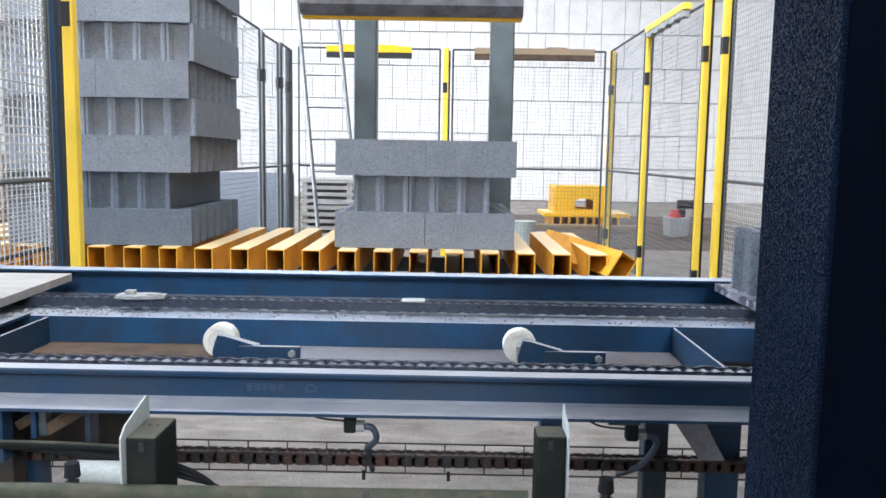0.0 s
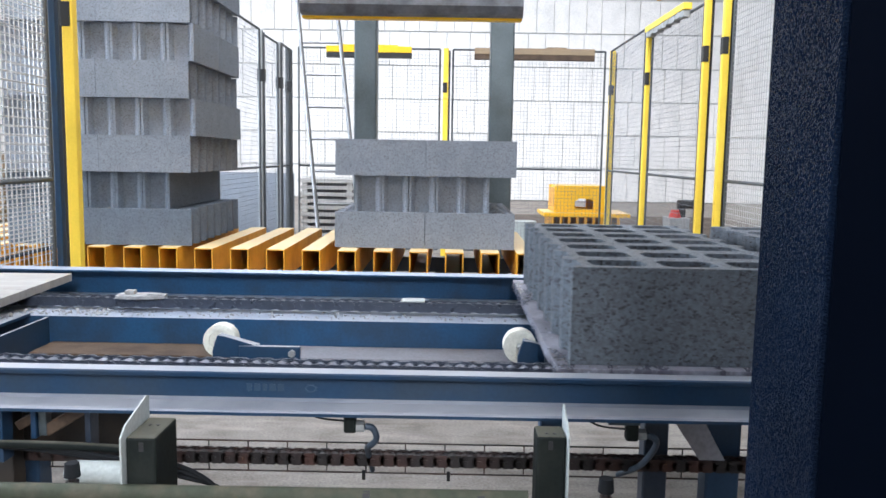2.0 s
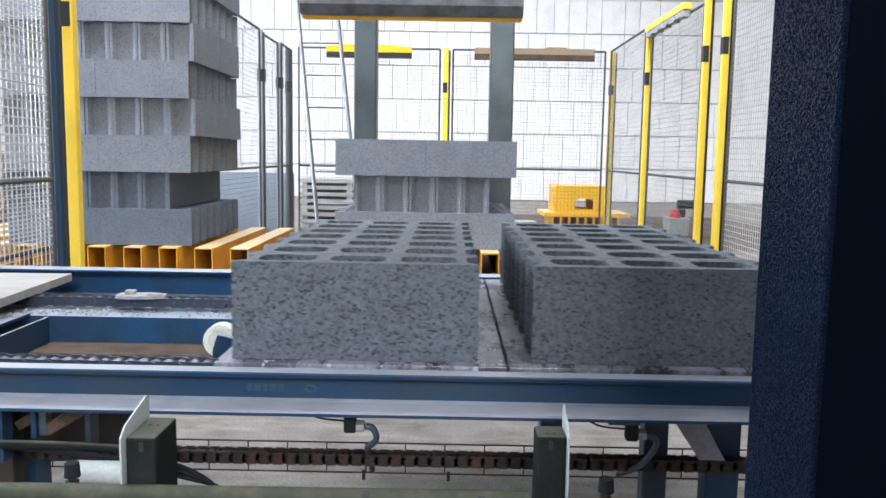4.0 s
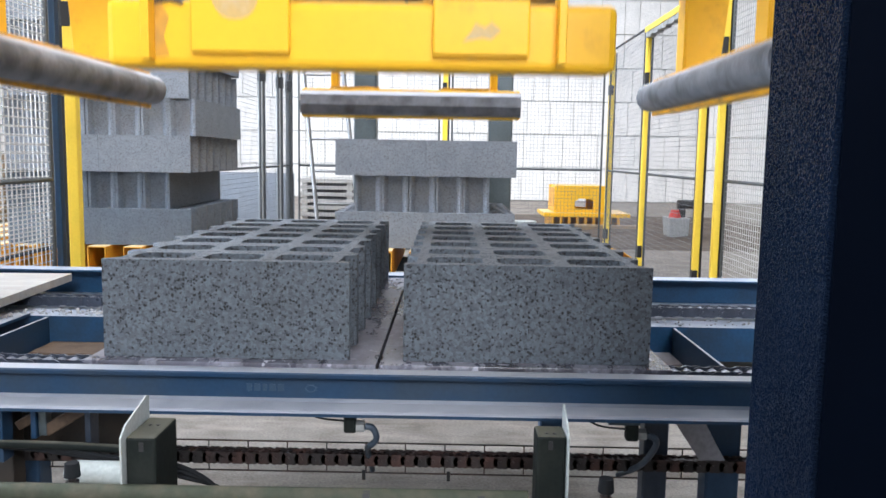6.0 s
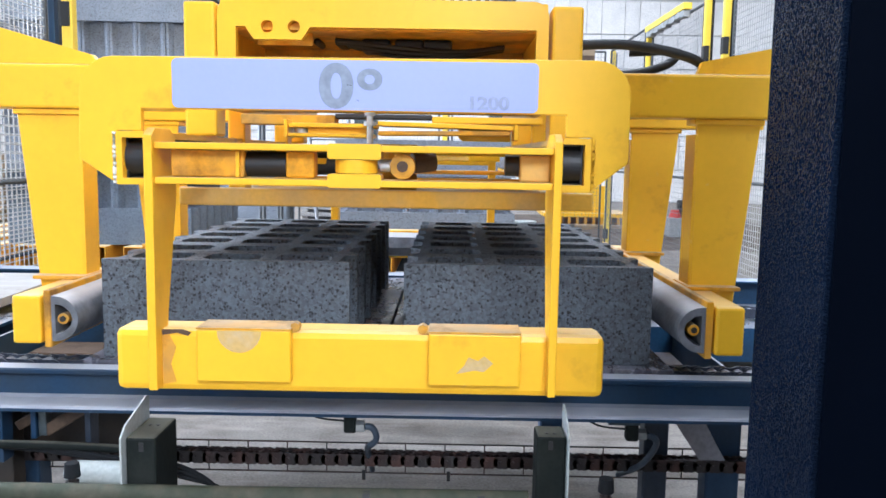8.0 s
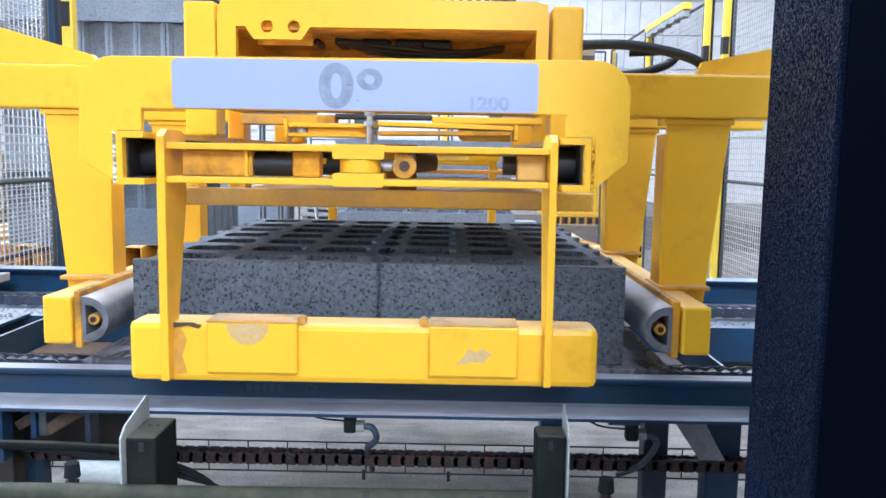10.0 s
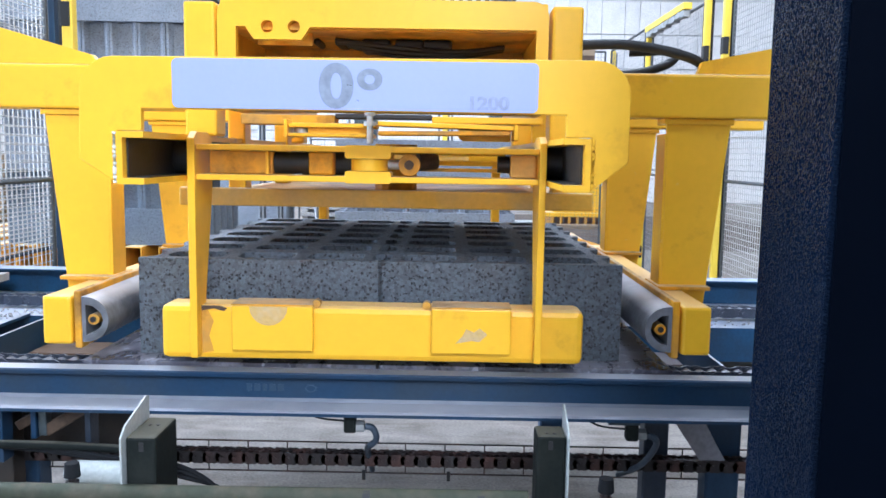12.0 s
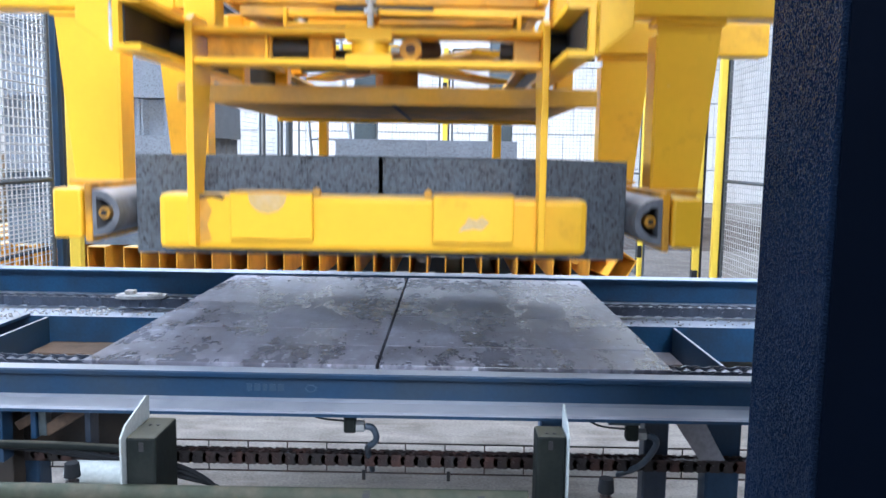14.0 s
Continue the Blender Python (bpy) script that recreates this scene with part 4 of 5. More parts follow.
# ---- conveyor fittings ----
def link_mesh(name, pitch, w, h, mat):
    """One chain link: two plates with round ends, a roller between."""
    bm = bmesh.new()
    r = h / 2
    prof = arc(0.0, 0.0, r, 90, 270, 4) + [(pitch * 0.5, -r * 0.92)] + arc(pitch, 0.0, r, -90, 90, 4) + [(pitch * 0.5, r * 0.92)]
    for y in (-w / 2, w / 2 - 0.0025):
        prism(bm, prof, "y", y, y + 0.0025)
    cyl(bm, (0, -w / 2 - 0.003, 0), (0, w / 2 + 0.003, 0), r * 0.35, 6)
    cyl(bm, (0, -w / 2 + 0.003, 0), (0, w / 2 - 0.003, 0), r * 0.8, 8)
    return mesh_of(name, bm, mat)


def chain(y, z, x0, x1, pitch, w, h, mat, label):
    t = thing("roller_chain", (0, y, z), label, "chain", "conveyor chains")
    outer, inner = link_mesh("link", pitch, w, h, mat), link_mesh("link", pitch, w * 0.72, h * 0.94, mat)
    for i in range(int((x1 - x0) / pitch)):
        ob = new("link", inner if i % 2 else outer)
        ob.parent = t
        ob.location = (x0 + i * pitch, 0, 0)
    return t


near_chain = chain(0.090, -0.0422, -2.75, 1.05, 0.0275, 0.050, 0.031, CHAIN, "oily dark roller chain that carries the pallets, near side")
far_chain = chain(0.825, -0.0422, -3.4, 1.5, 0.030, 0.050, 0.031, CHAIN, "oily dark roller chain that carries the pallets, far side")
low_chain = chain(0.12, -0.250, -1.3, 2.6, 0.0145, 0.034, 0.028, RUST, "dark rusty return chain below the conveyor")
line_chains = [near_chain, far_chain]

# added sheet, black in place of the shade under the chains
solo("drip_pan", box(bmesh.new(), -3.0, 2.6, 0.31, 0.86, -0.215, -0.205), SHADESTEEL, (0, 0.5, -0.215), "black sheet added under the chains for the shaded well", "pan")
for x in (-1.075, 0.74):
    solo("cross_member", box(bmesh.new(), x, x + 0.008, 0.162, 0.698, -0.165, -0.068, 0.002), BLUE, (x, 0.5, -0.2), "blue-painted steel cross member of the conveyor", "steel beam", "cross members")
solo("ledge", box(bmesh.new(), -1.06, -0.452, 0.56, 0.697, -0.2045, -0.140, 0.003), BROWN, (-0.75, 0.6, -0.2), "rusty brown steel ledge inside the conveyor", "steel beam")
solo("ledge", box(bmesh.new(), -0.45, 0.735, 0.56, 0.697, -0.2045, -0.140, 0.003), LEDGE, (0.15, 0.6, -0.2), "dusty grey steel ledge inside the conveyor", "steel beam")
for x, h in ((-3.0, 0), (0.595, 1), (2.4, 0), (-1.35, 0)):
    leg = thing("conveyor_leg", (x, 0, F), "blue-painted square steel leg carrying the conveyor", "conveyor leg", "conveyor legs")
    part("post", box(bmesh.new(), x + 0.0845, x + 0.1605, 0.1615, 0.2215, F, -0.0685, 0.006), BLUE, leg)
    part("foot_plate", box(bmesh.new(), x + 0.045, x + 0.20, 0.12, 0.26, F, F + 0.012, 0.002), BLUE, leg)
    leg = thing("conveyor_leg", (x, 1.17, F), "blue-painted square steel leg carrying the conveyor", "conveyor leg", "conveyor legs")
    x = x - 0.175 if h else x
    part("post", box(bmesh.new(), x, x + 0.085, 1.145, 1.21, F, -0.0955, 0.006), BLUE, leg)
for x in (-2.3, -1.35, 1.3):
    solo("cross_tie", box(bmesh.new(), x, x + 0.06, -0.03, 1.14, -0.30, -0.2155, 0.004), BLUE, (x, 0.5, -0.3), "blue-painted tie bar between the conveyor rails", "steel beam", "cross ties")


def idler(x):
    """White nylon idler wheel on a bent arm."""
    t = thing("idler_roller", (x, 0.35, -0.2), "white nylon idler wheel on a blue bent arm", "roller", "idler rollers")
    bm = bmesh.new()
    ring = [(x + 0.041 * math.cos(a * math.tau / 28), -0.045 + 0.041 * math.sin(a * math.tau / 28)) for a in range(28)]
    hole = [(x + 0.027 * math.cos(a * math.tau / 28), -0.045 + 0.027 * math.sin(a * math.tau / 28)) for a in range(28)]
    prism(bm, ring, "y", 0.335, 0.372, [hole])
    part("tyre", bm, NYLON, t, smooth=True)
    part("hub", cyl(bmesh.new(), (x, 0.342, -0.045), (x, 0.37, -0.045), 0.0272, 20), NYLON, t, smooth=True)
    part("axle", cyl(bmesh.new(), (x, 0.312, -0.045), (x, 0.3415, -0.045), 0.008, 10), GALV, t)
    arm = [(x - 0.008, -0.078), (x + 0.056, -0.076), (x + 0.056, -0.047), (x + 0.096, -0.0455), (x + 0.022, -0.0245), (x + 0.004, -0.0225), (x - 0.008, -0.060)]
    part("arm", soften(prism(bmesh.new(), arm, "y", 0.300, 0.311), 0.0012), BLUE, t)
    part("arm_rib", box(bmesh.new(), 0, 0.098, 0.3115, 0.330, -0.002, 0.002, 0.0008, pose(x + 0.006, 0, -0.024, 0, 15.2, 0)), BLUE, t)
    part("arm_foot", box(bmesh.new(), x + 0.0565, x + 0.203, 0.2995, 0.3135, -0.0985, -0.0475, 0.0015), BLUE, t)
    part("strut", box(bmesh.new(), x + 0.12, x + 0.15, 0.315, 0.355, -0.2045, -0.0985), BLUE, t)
    part("bolt", cyl(bmesh.new(), (x + 0.185, 0.288, -0.0625), (x + 0.185, 0.299, -0.0625), 0.009, 6), GALV, t)
    return t


idler(-0.467)
idler(0.268)
bm = bmesh.new()
r2 = random.Random(9)
def crumbs(bm, n, x0, x1, y0, y1, z, s0, s1):
    for _ in range(n):
        s = r2.uniform(s0, s1)
        p = Vector((r2.uniform(x0, x1), r2.uniform(y0, y1), z + s * 0.45))
        made = bmesh.ops.create_icosphere(bm, subdivisions=1, radius=s, matrix=Matrix.Translation(p) @ Matrix.Diagonal((1, r2.uniform(0.6, 1), r2.uniform(0.5, 0.9), 1)))
        for v in made["verts"]:
            v.co += Vector((r2.uniform(-1, 1), r2.uniform(-1, 1), r2.uniform(-1, 1))) * s * 0.25
crumbs(bm, 300, -1.75, -1.13, 0.45, 0.68, -0.0575, 0.002, 0.007)
crumbs(bm, 160, -1.9, -0.9, 0.712, 0.79, -0.065, 0.002, 0.007)
solo("crumbs", bm, GRAVEL, (-1.4, 0.6, -0.0575), "grey concrete crumbs spilled on a ledge", "rubble", kind="stuff")
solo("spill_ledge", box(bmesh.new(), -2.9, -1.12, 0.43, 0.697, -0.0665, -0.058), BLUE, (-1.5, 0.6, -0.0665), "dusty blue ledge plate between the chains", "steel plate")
bm = bmesh.new()
crumbs(bm, 330, -1.1, 1.2, 0.712, 0.795, -0.065, 0.0015, 0.0045)
crumbs(bm, 25, -1.0, 1.2, 0.856, 0.86, -0.065, 0.002, 0.007)
solo("crumbs", bm, GRAVEL, (0, 0.8, -0.0615), "fine concrete crumbs along the chain bed", "rubble", kind="stuff")
solo("offcut", box(bmesh.new(), -0.05, 0.02, 0.79, 0.845, -0.0245, -0.020, 0.001, None), PLATEWHITE, (0, 0.82, -0.0245), "pale scrap of strapping caught by the rail", "scrap", "scraps")
bm = prism(bmesh.new(), [(-0.905, 0.775), (-0.865, 0.765), (-0.79, 0.775), (-0.762, 0.79), (-0.768, 0.83), (-0.82, 0.845), (-0.862, 0.838), (-0.885, 0.85), (-0.91, 0.825)], "z", -0.0262, -0.017)
box(bm, -0.885, -0.855, 0.795, 0.82, -0.0168, -0.004, 0.003)
box(bm, -0.815, -0.775, 0.785, 0.812, -0.0168, -0.012, 0.003)
solo("offcut", bm, GRAVEL, (-0.84, 0.81, -0.0262), "broken flake of grey concrete lying on the chain", "scrap", "scraps")


for k, (x, w) in enumerate(((-0.305, 0.010), (-0.290, 0.012), (-0.273, 0.008), (-0.260, 0.012), (-0.243, 0.012))):
    part("rolled_mark", box(bmesh.new(), x, x + w, -0.0466, -0.0452, -0.0525, -0.0385, 0.0004), MARK, near_rail)
ring = [(-0.178 + 0.012 * math.cos(a * math.tau / 20), -0.0465 + 0.008 * math.sin(a * math.tau / 20)) for a in range(20)]
hole = [(-0.178 + 0.009 * math.cos(a * math.tau / 20), -0.0465 + 0.0055 * math.sin(a * math.tau / 20)) for a in range(20)]
part("rolled_mark", prism(bmesh.new(), ring, "y", -0.0466, -0.0452, [hole]), MARK, near_rail)


# ---- under the conveyor, near side ----
def sensor(x, flip, z_top, far_y, near_y):
    """Grey sensor housing beside a white plastic shield."""
    t = thing("sensor_box", (x, -0.2, z_top - 0.18), "grey sensor housing with a dusty white shield", "sensor", "sensors")
    s = -1 if flip else 1
    bm = prism(bmesh.new(), [(near_y, z_top - 0.22), (far_y, z_top - 0.22), (far_y, z_top), (far_y - 0.012, z_top + 0.004), (near_y + 0.02, z_top - 0.02), (near_y, z_top - 0.036)], "x", x - s * 0.003, x)
    part("shield", bm, PLATEWHITE, t, "dusty white plastic shield")
    h = part("housing", box(bmesh.new(), x + s * 0.0005, x + s * 0.052, near_y + 0.015, far_y - 0.005, z_top - 0.22, z_top - 0.038, 0.005), GREYBOX, t)
    part("slot", box(bmesh.new(), x + s * 0.024, x + s * 0.032, near_y + 0.0135, near_y + 0.0149, z_top - 0.062, z_top - 0.046, 0.0005), BLACK, h)
    for k in (0.02, 0.034):
        part("screw", cyl(bmesh.new(), (x + s * k, far_y - 0.05, z_top - 0.0379), (x + s * k, far_y - 0.05, z_top - 0.0368), 0.003, 8), BLACK, h)
    part("stand", box(bmesh.new(), x + s * 0.01, x + s * 0.04, near_y + 0.05, near_y + 0.08, F, z_top - 0.2205), DARKBLUE, t)
    return t


sensor(-0.452, False, -0.028, -0.17, -0.30)
sensor(0.302, True, -0.030, -0.17, -0.25)
solo("front_pipe", tube(bmesh.new(), [(-1.6, -0.3, -0.162), (0.23, -0.3, -0.156)], 0.016, 14), PIPE, (-0.5, -0.3, -0.18), "dusty grey-green pipe along the conveyor front", "pipe", smooth=True)
solo("pipe_stand", box(bmesh.new(), -0.2, -0.16, -0.315, -0.285, F, -0.175), DARKBLUE, (-0.18, -0.3, F), "dark steel stand of the front pipe", "stand")
for x, z in ((-0.55, -0.130), (0.366, -0.139)):
    t = thing("knob_bolt", (x, -0.27, z - 0.05), "rusty round-headed bolt standing upright", "bolt", "rusty bolts")
    part("shank", cyl(bmesh.new(), (x, -0.27, z - 0.06 if x < 0 else F), (x, -0.27, z - 0.008), 0.007, 12), RUST, t)
    part("head", cyl(bmesh.new(), (x, -0.27, z - 0.012), (x, -0.27, z + 0.012), 0.014, 14, 0.012), CABLE, t, smooth=True)
    part("collar", cyl(bmesh.new(), (x, -0.27, z - 0.035), (x, -0.27, z - 0.02), 0.011, 6), RUST, t)
t = thing("air_reservoir", (-0.64, -0.12, -0.235), "small dusty white cylinder lying by the sensor", "cylinder")
part("body", cyl(bmesh.new(), (-0.615, -0.12, -0.196), (-0.50, -0.12, -0.196), 0.022, 24), PLATEWHITE, t, smooth=True)
part("cap", cyl(bmesh.new(), (-0.632, -0.12, -0.196), (-0.6155, -0.12, -0.196), 0.016, 20, 0.020), PLATEWHITE, t, smooth=True)
part("cradle", box(bmesh.new(), -0.60, -0.53, -0.14, -0.10, F, -0.2185), DARKBLUE, t)

for x in (-0.040, 0.151):
    solo("pipe_clip", cyl(bmesh.new(), (x - 0.006, -0.3, -0.159), (x + 0.006, -0.3, -0.1588), 0.0178, 16), BLACK, (x, -0.3, -0.17), "black clip round the grey-green pipe", "clip", "pipe clips", smooth=True)
tray = thing("wire_tray", (0, 0.22, -0.33), "rusty wire guard hung below the conveyor chain", "wire guard")
for z in (-0.253, -0.325):
    part("long_wire", tube(bmesh.new(), [(-2.5, 0.22, z), (2.4, 0.22, z)], 0.0020, 6), RUST, tray)
for i in range(53):
    x = -2.4 + i * 0.0922
    part("cross_wire", tube(bmesh.new(), [(x, 0.2225, -0.2525), (x, 0.2225, -0.3255)], 0.0016, 5), RUST, tray)
for x in (-0.100, 0.098):
    part("clip", box(bmesh.new(), x - 0.004, x + 0.004, 0.2165, 0.2198, -0.342, -0.318, 0.001), BLACK, tray, "black clip")
for x in (-1.34, 1.31):
    part("hanger", box(bmesh.new(), x, x + 0.01, 0.224, 0.232, -0.326, -0.2155), GALV, tray)


def conduit(x, z, y, bend):
    """Plug elbow under the rail with a flexible hose."""
    t = thing("plug_elbow", (x, y, z), "grey plug elbow with a flexible hose under the rail", "connector", "plug elbows")
    part("mount_plate", box(bmesh.new(), x - 0.05, x + 0.012, y - 0.02, y + 0.02, z + 0.024, z + 0.031), STEEL, t)
    part("elbow", box(bmesh.new(), x - 0.012, x + 0.012, y - 0.012, y + 0.012, z - 0.012, z + 0.0235, 0.004), GREYBOX, t)
    part("nut", cyl(bmesh.new(), (x + 0.0122, y, z), (x + 0.028, y, z), 0.012, 6), GALV, t)
    part("hose", tube(bmesh.new(), smooth_path(bend, 8), 0.0065, 10), HOSE, t, "blue-grey corrugated hose", True)
    part("cable", tube(bmesh.new(), smooth_path([(x - 0.09, y, z + 0.028), (x - 0.06, y, z + 0.015), (x - 0.012, y, z + 0.010)], 6), 0.002, 6), CABLE, t)


conduit(-0.098, -0.116, -0.06, [(-0.069, -0.06, -0.116), (-0.055, -0.058, -0.120), (-0.047, -0.055, -0.136), (-0.05, -0.045, -0.152), (-0.063, -0.03, -0.168), (-0.075, 0.06, -0.21), (-0.08, 0.22, -0.318)])
conduit(0.455, -0.122, -0.06, [(0.484, -0.06, -0.122), (0.505, -0.055, -0.135), (0.51, -0.02, -0.17), (0.50, 0.05, -0.23), (0.49, 0.2, -0.31)])
solo("guide_plate", prism(bmesh.new(), [(0.612, -0.197), (0.664, -0.197), (0.602, -0.0857), (0.536, -0.0857)], "y", 0.004, 0.008), LEDGE, (0.6, 0.006, -0.197), "dusty slanted steel guide plate under the conveyor", "steel plate")
solo("bracket_post", box(bmesh.new(), 0.537, 0.592, 0.162, 0.21, F, -0.135, 0.004), DARKBLUE, (0.56, 0.19, F), "dark blue oily square post under the conveyor", "post")
t = thing("bracket", (-0.75, 0.0, F), "blue steel bracket frame with a rusty brace under the conveyor", "bracket")
part("floor_post", box(bmesh.new(), -0.935, -0.838, 0.17, 0.23, F, -0.222, 0.004), BLUE, t)
part("upright", box(bmesh.new(), -0.824, -0.8095, -0.02, 0.02, -0.2215, -0.0857, 0.002), BLUE, t)
part("back_post", box(bmesh.new(), -0.90, -0.835, 0.06, 0.11, F, -0.0857, 0.003), SHADESTEEL, t, "black oily post")
part("top_bar", box(bmesh.new(), -0.809, -0.7525, -0.02, 0.02, -0.100, -0.0857, 0.002), BLUE, t)
part("upright", box(bmesh.new(), -0.752, -0.741, -0.02, 0.02, -0.17, -0.0857, 0.002), BLUE, t)
part("web_plate", box(bmesh.new(), -0.7405, -0.724, -0.012, 0.012, -0.166, -0.0857, 0.002), STEEL, t, "grey steel web plate")
part("brace", box(bmesh.new(), 0, 0.105, -0.01, 0.03, -0.012, 0.012, 0.002, pose(-0.728, 0, -0.158, 0, -32, 0)), BROWN, t, "rusty brown diagonal brace")
part("brace", box(bmesh.new(), 0, 0.09, 0.03, 0.045, -0.010, 0.010, 0.002, pose(-0.808, 0, -0.163, 0, -30, 0)), BROWN, t, "rusty brown diagonal brace")
part("rear_upright", box(bmesh.new(), -0.642, -0.630, -0.02, 0.02, -0.19, -0.0857, 0.002), DARKBLUE, t)
# black plate added where the space behind the bracket lies in shade
part("guard_plate", box(bmesh.new(), -1.3, -0.585, 0.152, 0.158, -0.285, -0.133, 0.001), SHADESTEEL, t, "black plate added for the dark space behind")
hose_path = [(-1.1, -0.04, -0.176), (-0.8, -0.04, -0.174), (-0.56, -0.07, -0.168), (-0.46, -0.10, -0.172)]
solo("hose", tube(bmesh.new(), smooth_path(hose_path, 8), 0.0085, 10), GREYBOX, (-0.8, 0, -0.18), "grey-green hose running behind the sensor", "hose", smooth=True)
for k in range(3):
    solo("cable", tube(bmesh.new(), smooth_path([(-1.1, -0.02 + 0.01 * k, -0.184 - 0.003 * k), (-0.8, -0.02, -0.180 - 0.004 * k), (-0.56, -0.08, -0.182 - 0.004 * k), (-0.42, -0.10, -0.19 - 0.01 * k), (-0.34, -0.10 + 0.008 * k, -0.25), (-0.33 + 0.012 * k, -0.1, -0.36), (-0.4, -0.05, F + 0.02)], 8), 0.0048, 8), CABLE, (-0.7, 0, -0.3), "dusty black cable hanging by the sensor", "cable", "loose cables", smooth=True)

for y in (0.33, 0.645):
    solo("gantry_beam", box(bmesh.new(), XL, XR, y, y + 0.085, 2.9, 3.15, 0.005), YELLOW, (0, y, 2.9), "yellow gantry beam that carries the gripper mast", "gantry beam", "gantry beams")

# ---- guard fence ----
def fence_post(x, y, side, width=0.055, top=1.47, high=1.085):
    """Yellow post with a dark back rail and black clamps. side: unit vector towards the dark rail."""
    t = thing("fence_post", (x, y, F), "yellow safety-fence post with black clamps", "fence post", "fence posts")
    w = width / 2
    part("post", box(bmesh.new(), x - w, x + w, y - w, y + w, F, top, 0.004), POSTYEL, t)
    sx, sy = side
    cx, cy = x + sx * (w + 0.010), y + sy * (w + 0.010)
    part("rail", box(bmesh.new(), cx - 0.009, cx + 0.009, cy - 0.009, cy + 0.009, F + 0.1, top - 0.02, 0.002), BLACK, t, "black edge rail")
    for z in (-0.35, high):
        part("clamp", box(bmesh.new(), x - w - 0.004, x + w * 0.6, y - w - 0.004, y + w + 0.004, z - 0.05, z + 0.05, 0.003), BLACK, t, "black clamp")
    part("foot", box(bmesh.new(), x - 0.06, x + 0.06, y - 0.06, y + 0.06, F, F + 0.01), GALV, t)
    return t


def fence_panel(a, b, z0, z1, cell, wire=0.0011, mid=0.29):
    """Framed wire-mesh panel between two plan points."""
    (ax, ay), (bx, by) = a, b
    d = Vector((bx - ax, by - ay, 0))
    n = d.length
    u = d / n
    t = thing("mesh_fence", (ax, ay, z0), "wire-mesh safety-fence panel in a dark frame", "fence", "fence panels")
    p0, p1 = Vector((ax, ay, 0)), Vector((bx, by, 0))
    for z in (z0, z1) + ((mid,) if mid else ()):
        part("frame_bar", tube(bmesh.new(), [p0 + Vector((0, 0, z)), p1 + Vector((0, 0, z))], 0.010, 8), FRAME, t)
    for p in (p0, p1):
        part("frame_bar", tube(bmesh.new(), [p + Vector((0, 0, z0)), p + Vector((0, 0, z1))], 0.010, 8), FRAME, t)
    verts, faces = [], []
    def bar(q0, q1, s):
        o = len(verts)
        axis = (q1 - q0).normalized()
        e1 = axis.cross(Vector((u.y, -u.x, 0))).normalized() * s
        e2 = axis.cross(e1).normalized() * s
        for q in (q0, q1):
            verts.extend((q + e1, q + e2, q - e1, q - e2))
        for k in range(4):
            faces.append((o + k, o + (k + 1) % 4, o + 4 + (k + 1) % 4, o + 4 + k))
    for i in range(1, int(n / cell)):
        q = p0 + u * cell * i
        bar(q + Vector((0, 0, z0)), q + Vector((0, 0, z1)), wire)
    for k in range(1, int((z1 - z0) / cell)):
        z = z0 + cell * k
        bar(p0 + Vector((0, 0, z)), p1 + Vector((0, 0, z)), wire)
    me = bpy.data.meshes.new("wire_mesh")
    me.from_pydata([tuple(v - Vector((ax, ay, z0))) for v in verts], [], faces)
    me.materials.append(WIRE if wire > 0.0015 else WIRE_BACKLIT)
    ob = new("wire_mesh", me)
    ob.parent = t
    tagged(ob, "pale welded wire mesh" if wire > 0.0015 else "welded wire mesh, coloured darker as if backlit", kind="stuff")
    return t


FR, FL, FB = 1.66, -1.5, 6.6
fence_post(FR + 0.025, FB, (1, 0), 0.05)
fence_post(FR + 0.012, 5.07, (1, 0), 0.038, 1.44, 1.057)
fence_post(FR + 0.033, 3.63, (1, 0), 0.040, 1.6, 1.078)
fence_post(FR + 0.042, 3.29, (1, 0), 0.040, 1.6)
fence_post(0.03, FB, (1, 0), 0.052)
fence_post(FL + 0.006, 1.81, (-1, 0), 0.046, 1.9, 0.967)
for x, y in ((FL, 5.22), (FL, 5.93), (FL, 6.35)):
    t = thing("fence_post", (x, y, F), "dark steel fence post with a pale face", "fence post", "fence posts")
    part("post", box(bmesh.new(), x - 0.02, x + 0.02, y - 0.02, y + 0.02, F, 1.42, 0.004), GALV if y < 6 else FRAME, t)
    part("rail", box(bmesh.new(), x + 0.021, x + 0.036, y - 0.008, y + 0.008, F + 0.1, 1.40), FRAME, t)
    part("clamp", box(bmesh.new(), x - 0.024, x + 0.04, y - 0.024, y + 0.024, 1.0, 1.1), BLACK, t)
ZL, ZH = F + 0.12, 1.46
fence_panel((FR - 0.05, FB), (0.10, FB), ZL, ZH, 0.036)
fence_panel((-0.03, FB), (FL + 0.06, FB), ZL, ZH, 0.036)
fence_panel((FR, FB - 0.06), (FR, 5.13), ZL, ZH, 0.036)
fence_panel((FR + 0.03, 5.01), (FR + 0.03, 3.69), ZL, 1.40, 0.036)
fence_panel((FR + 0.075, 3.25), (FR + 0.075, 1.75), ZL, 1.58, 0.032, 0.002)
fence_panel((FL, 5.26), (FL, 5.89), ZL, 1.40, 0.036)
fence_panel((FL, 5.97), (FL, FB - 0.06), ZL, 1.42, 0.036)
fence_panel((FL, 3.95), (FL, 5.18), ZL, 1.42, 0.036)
fence_panel((FL - 0.06, 1.74), (FL - 0.06, 0.55), -0.08, 1.75, 0.034, 0.0022)
fence_panel((FL - 0.42, 2.5), (FL - 0.42, 0.70), -0.08, 1.75, 0.040, 0.0026, 0)
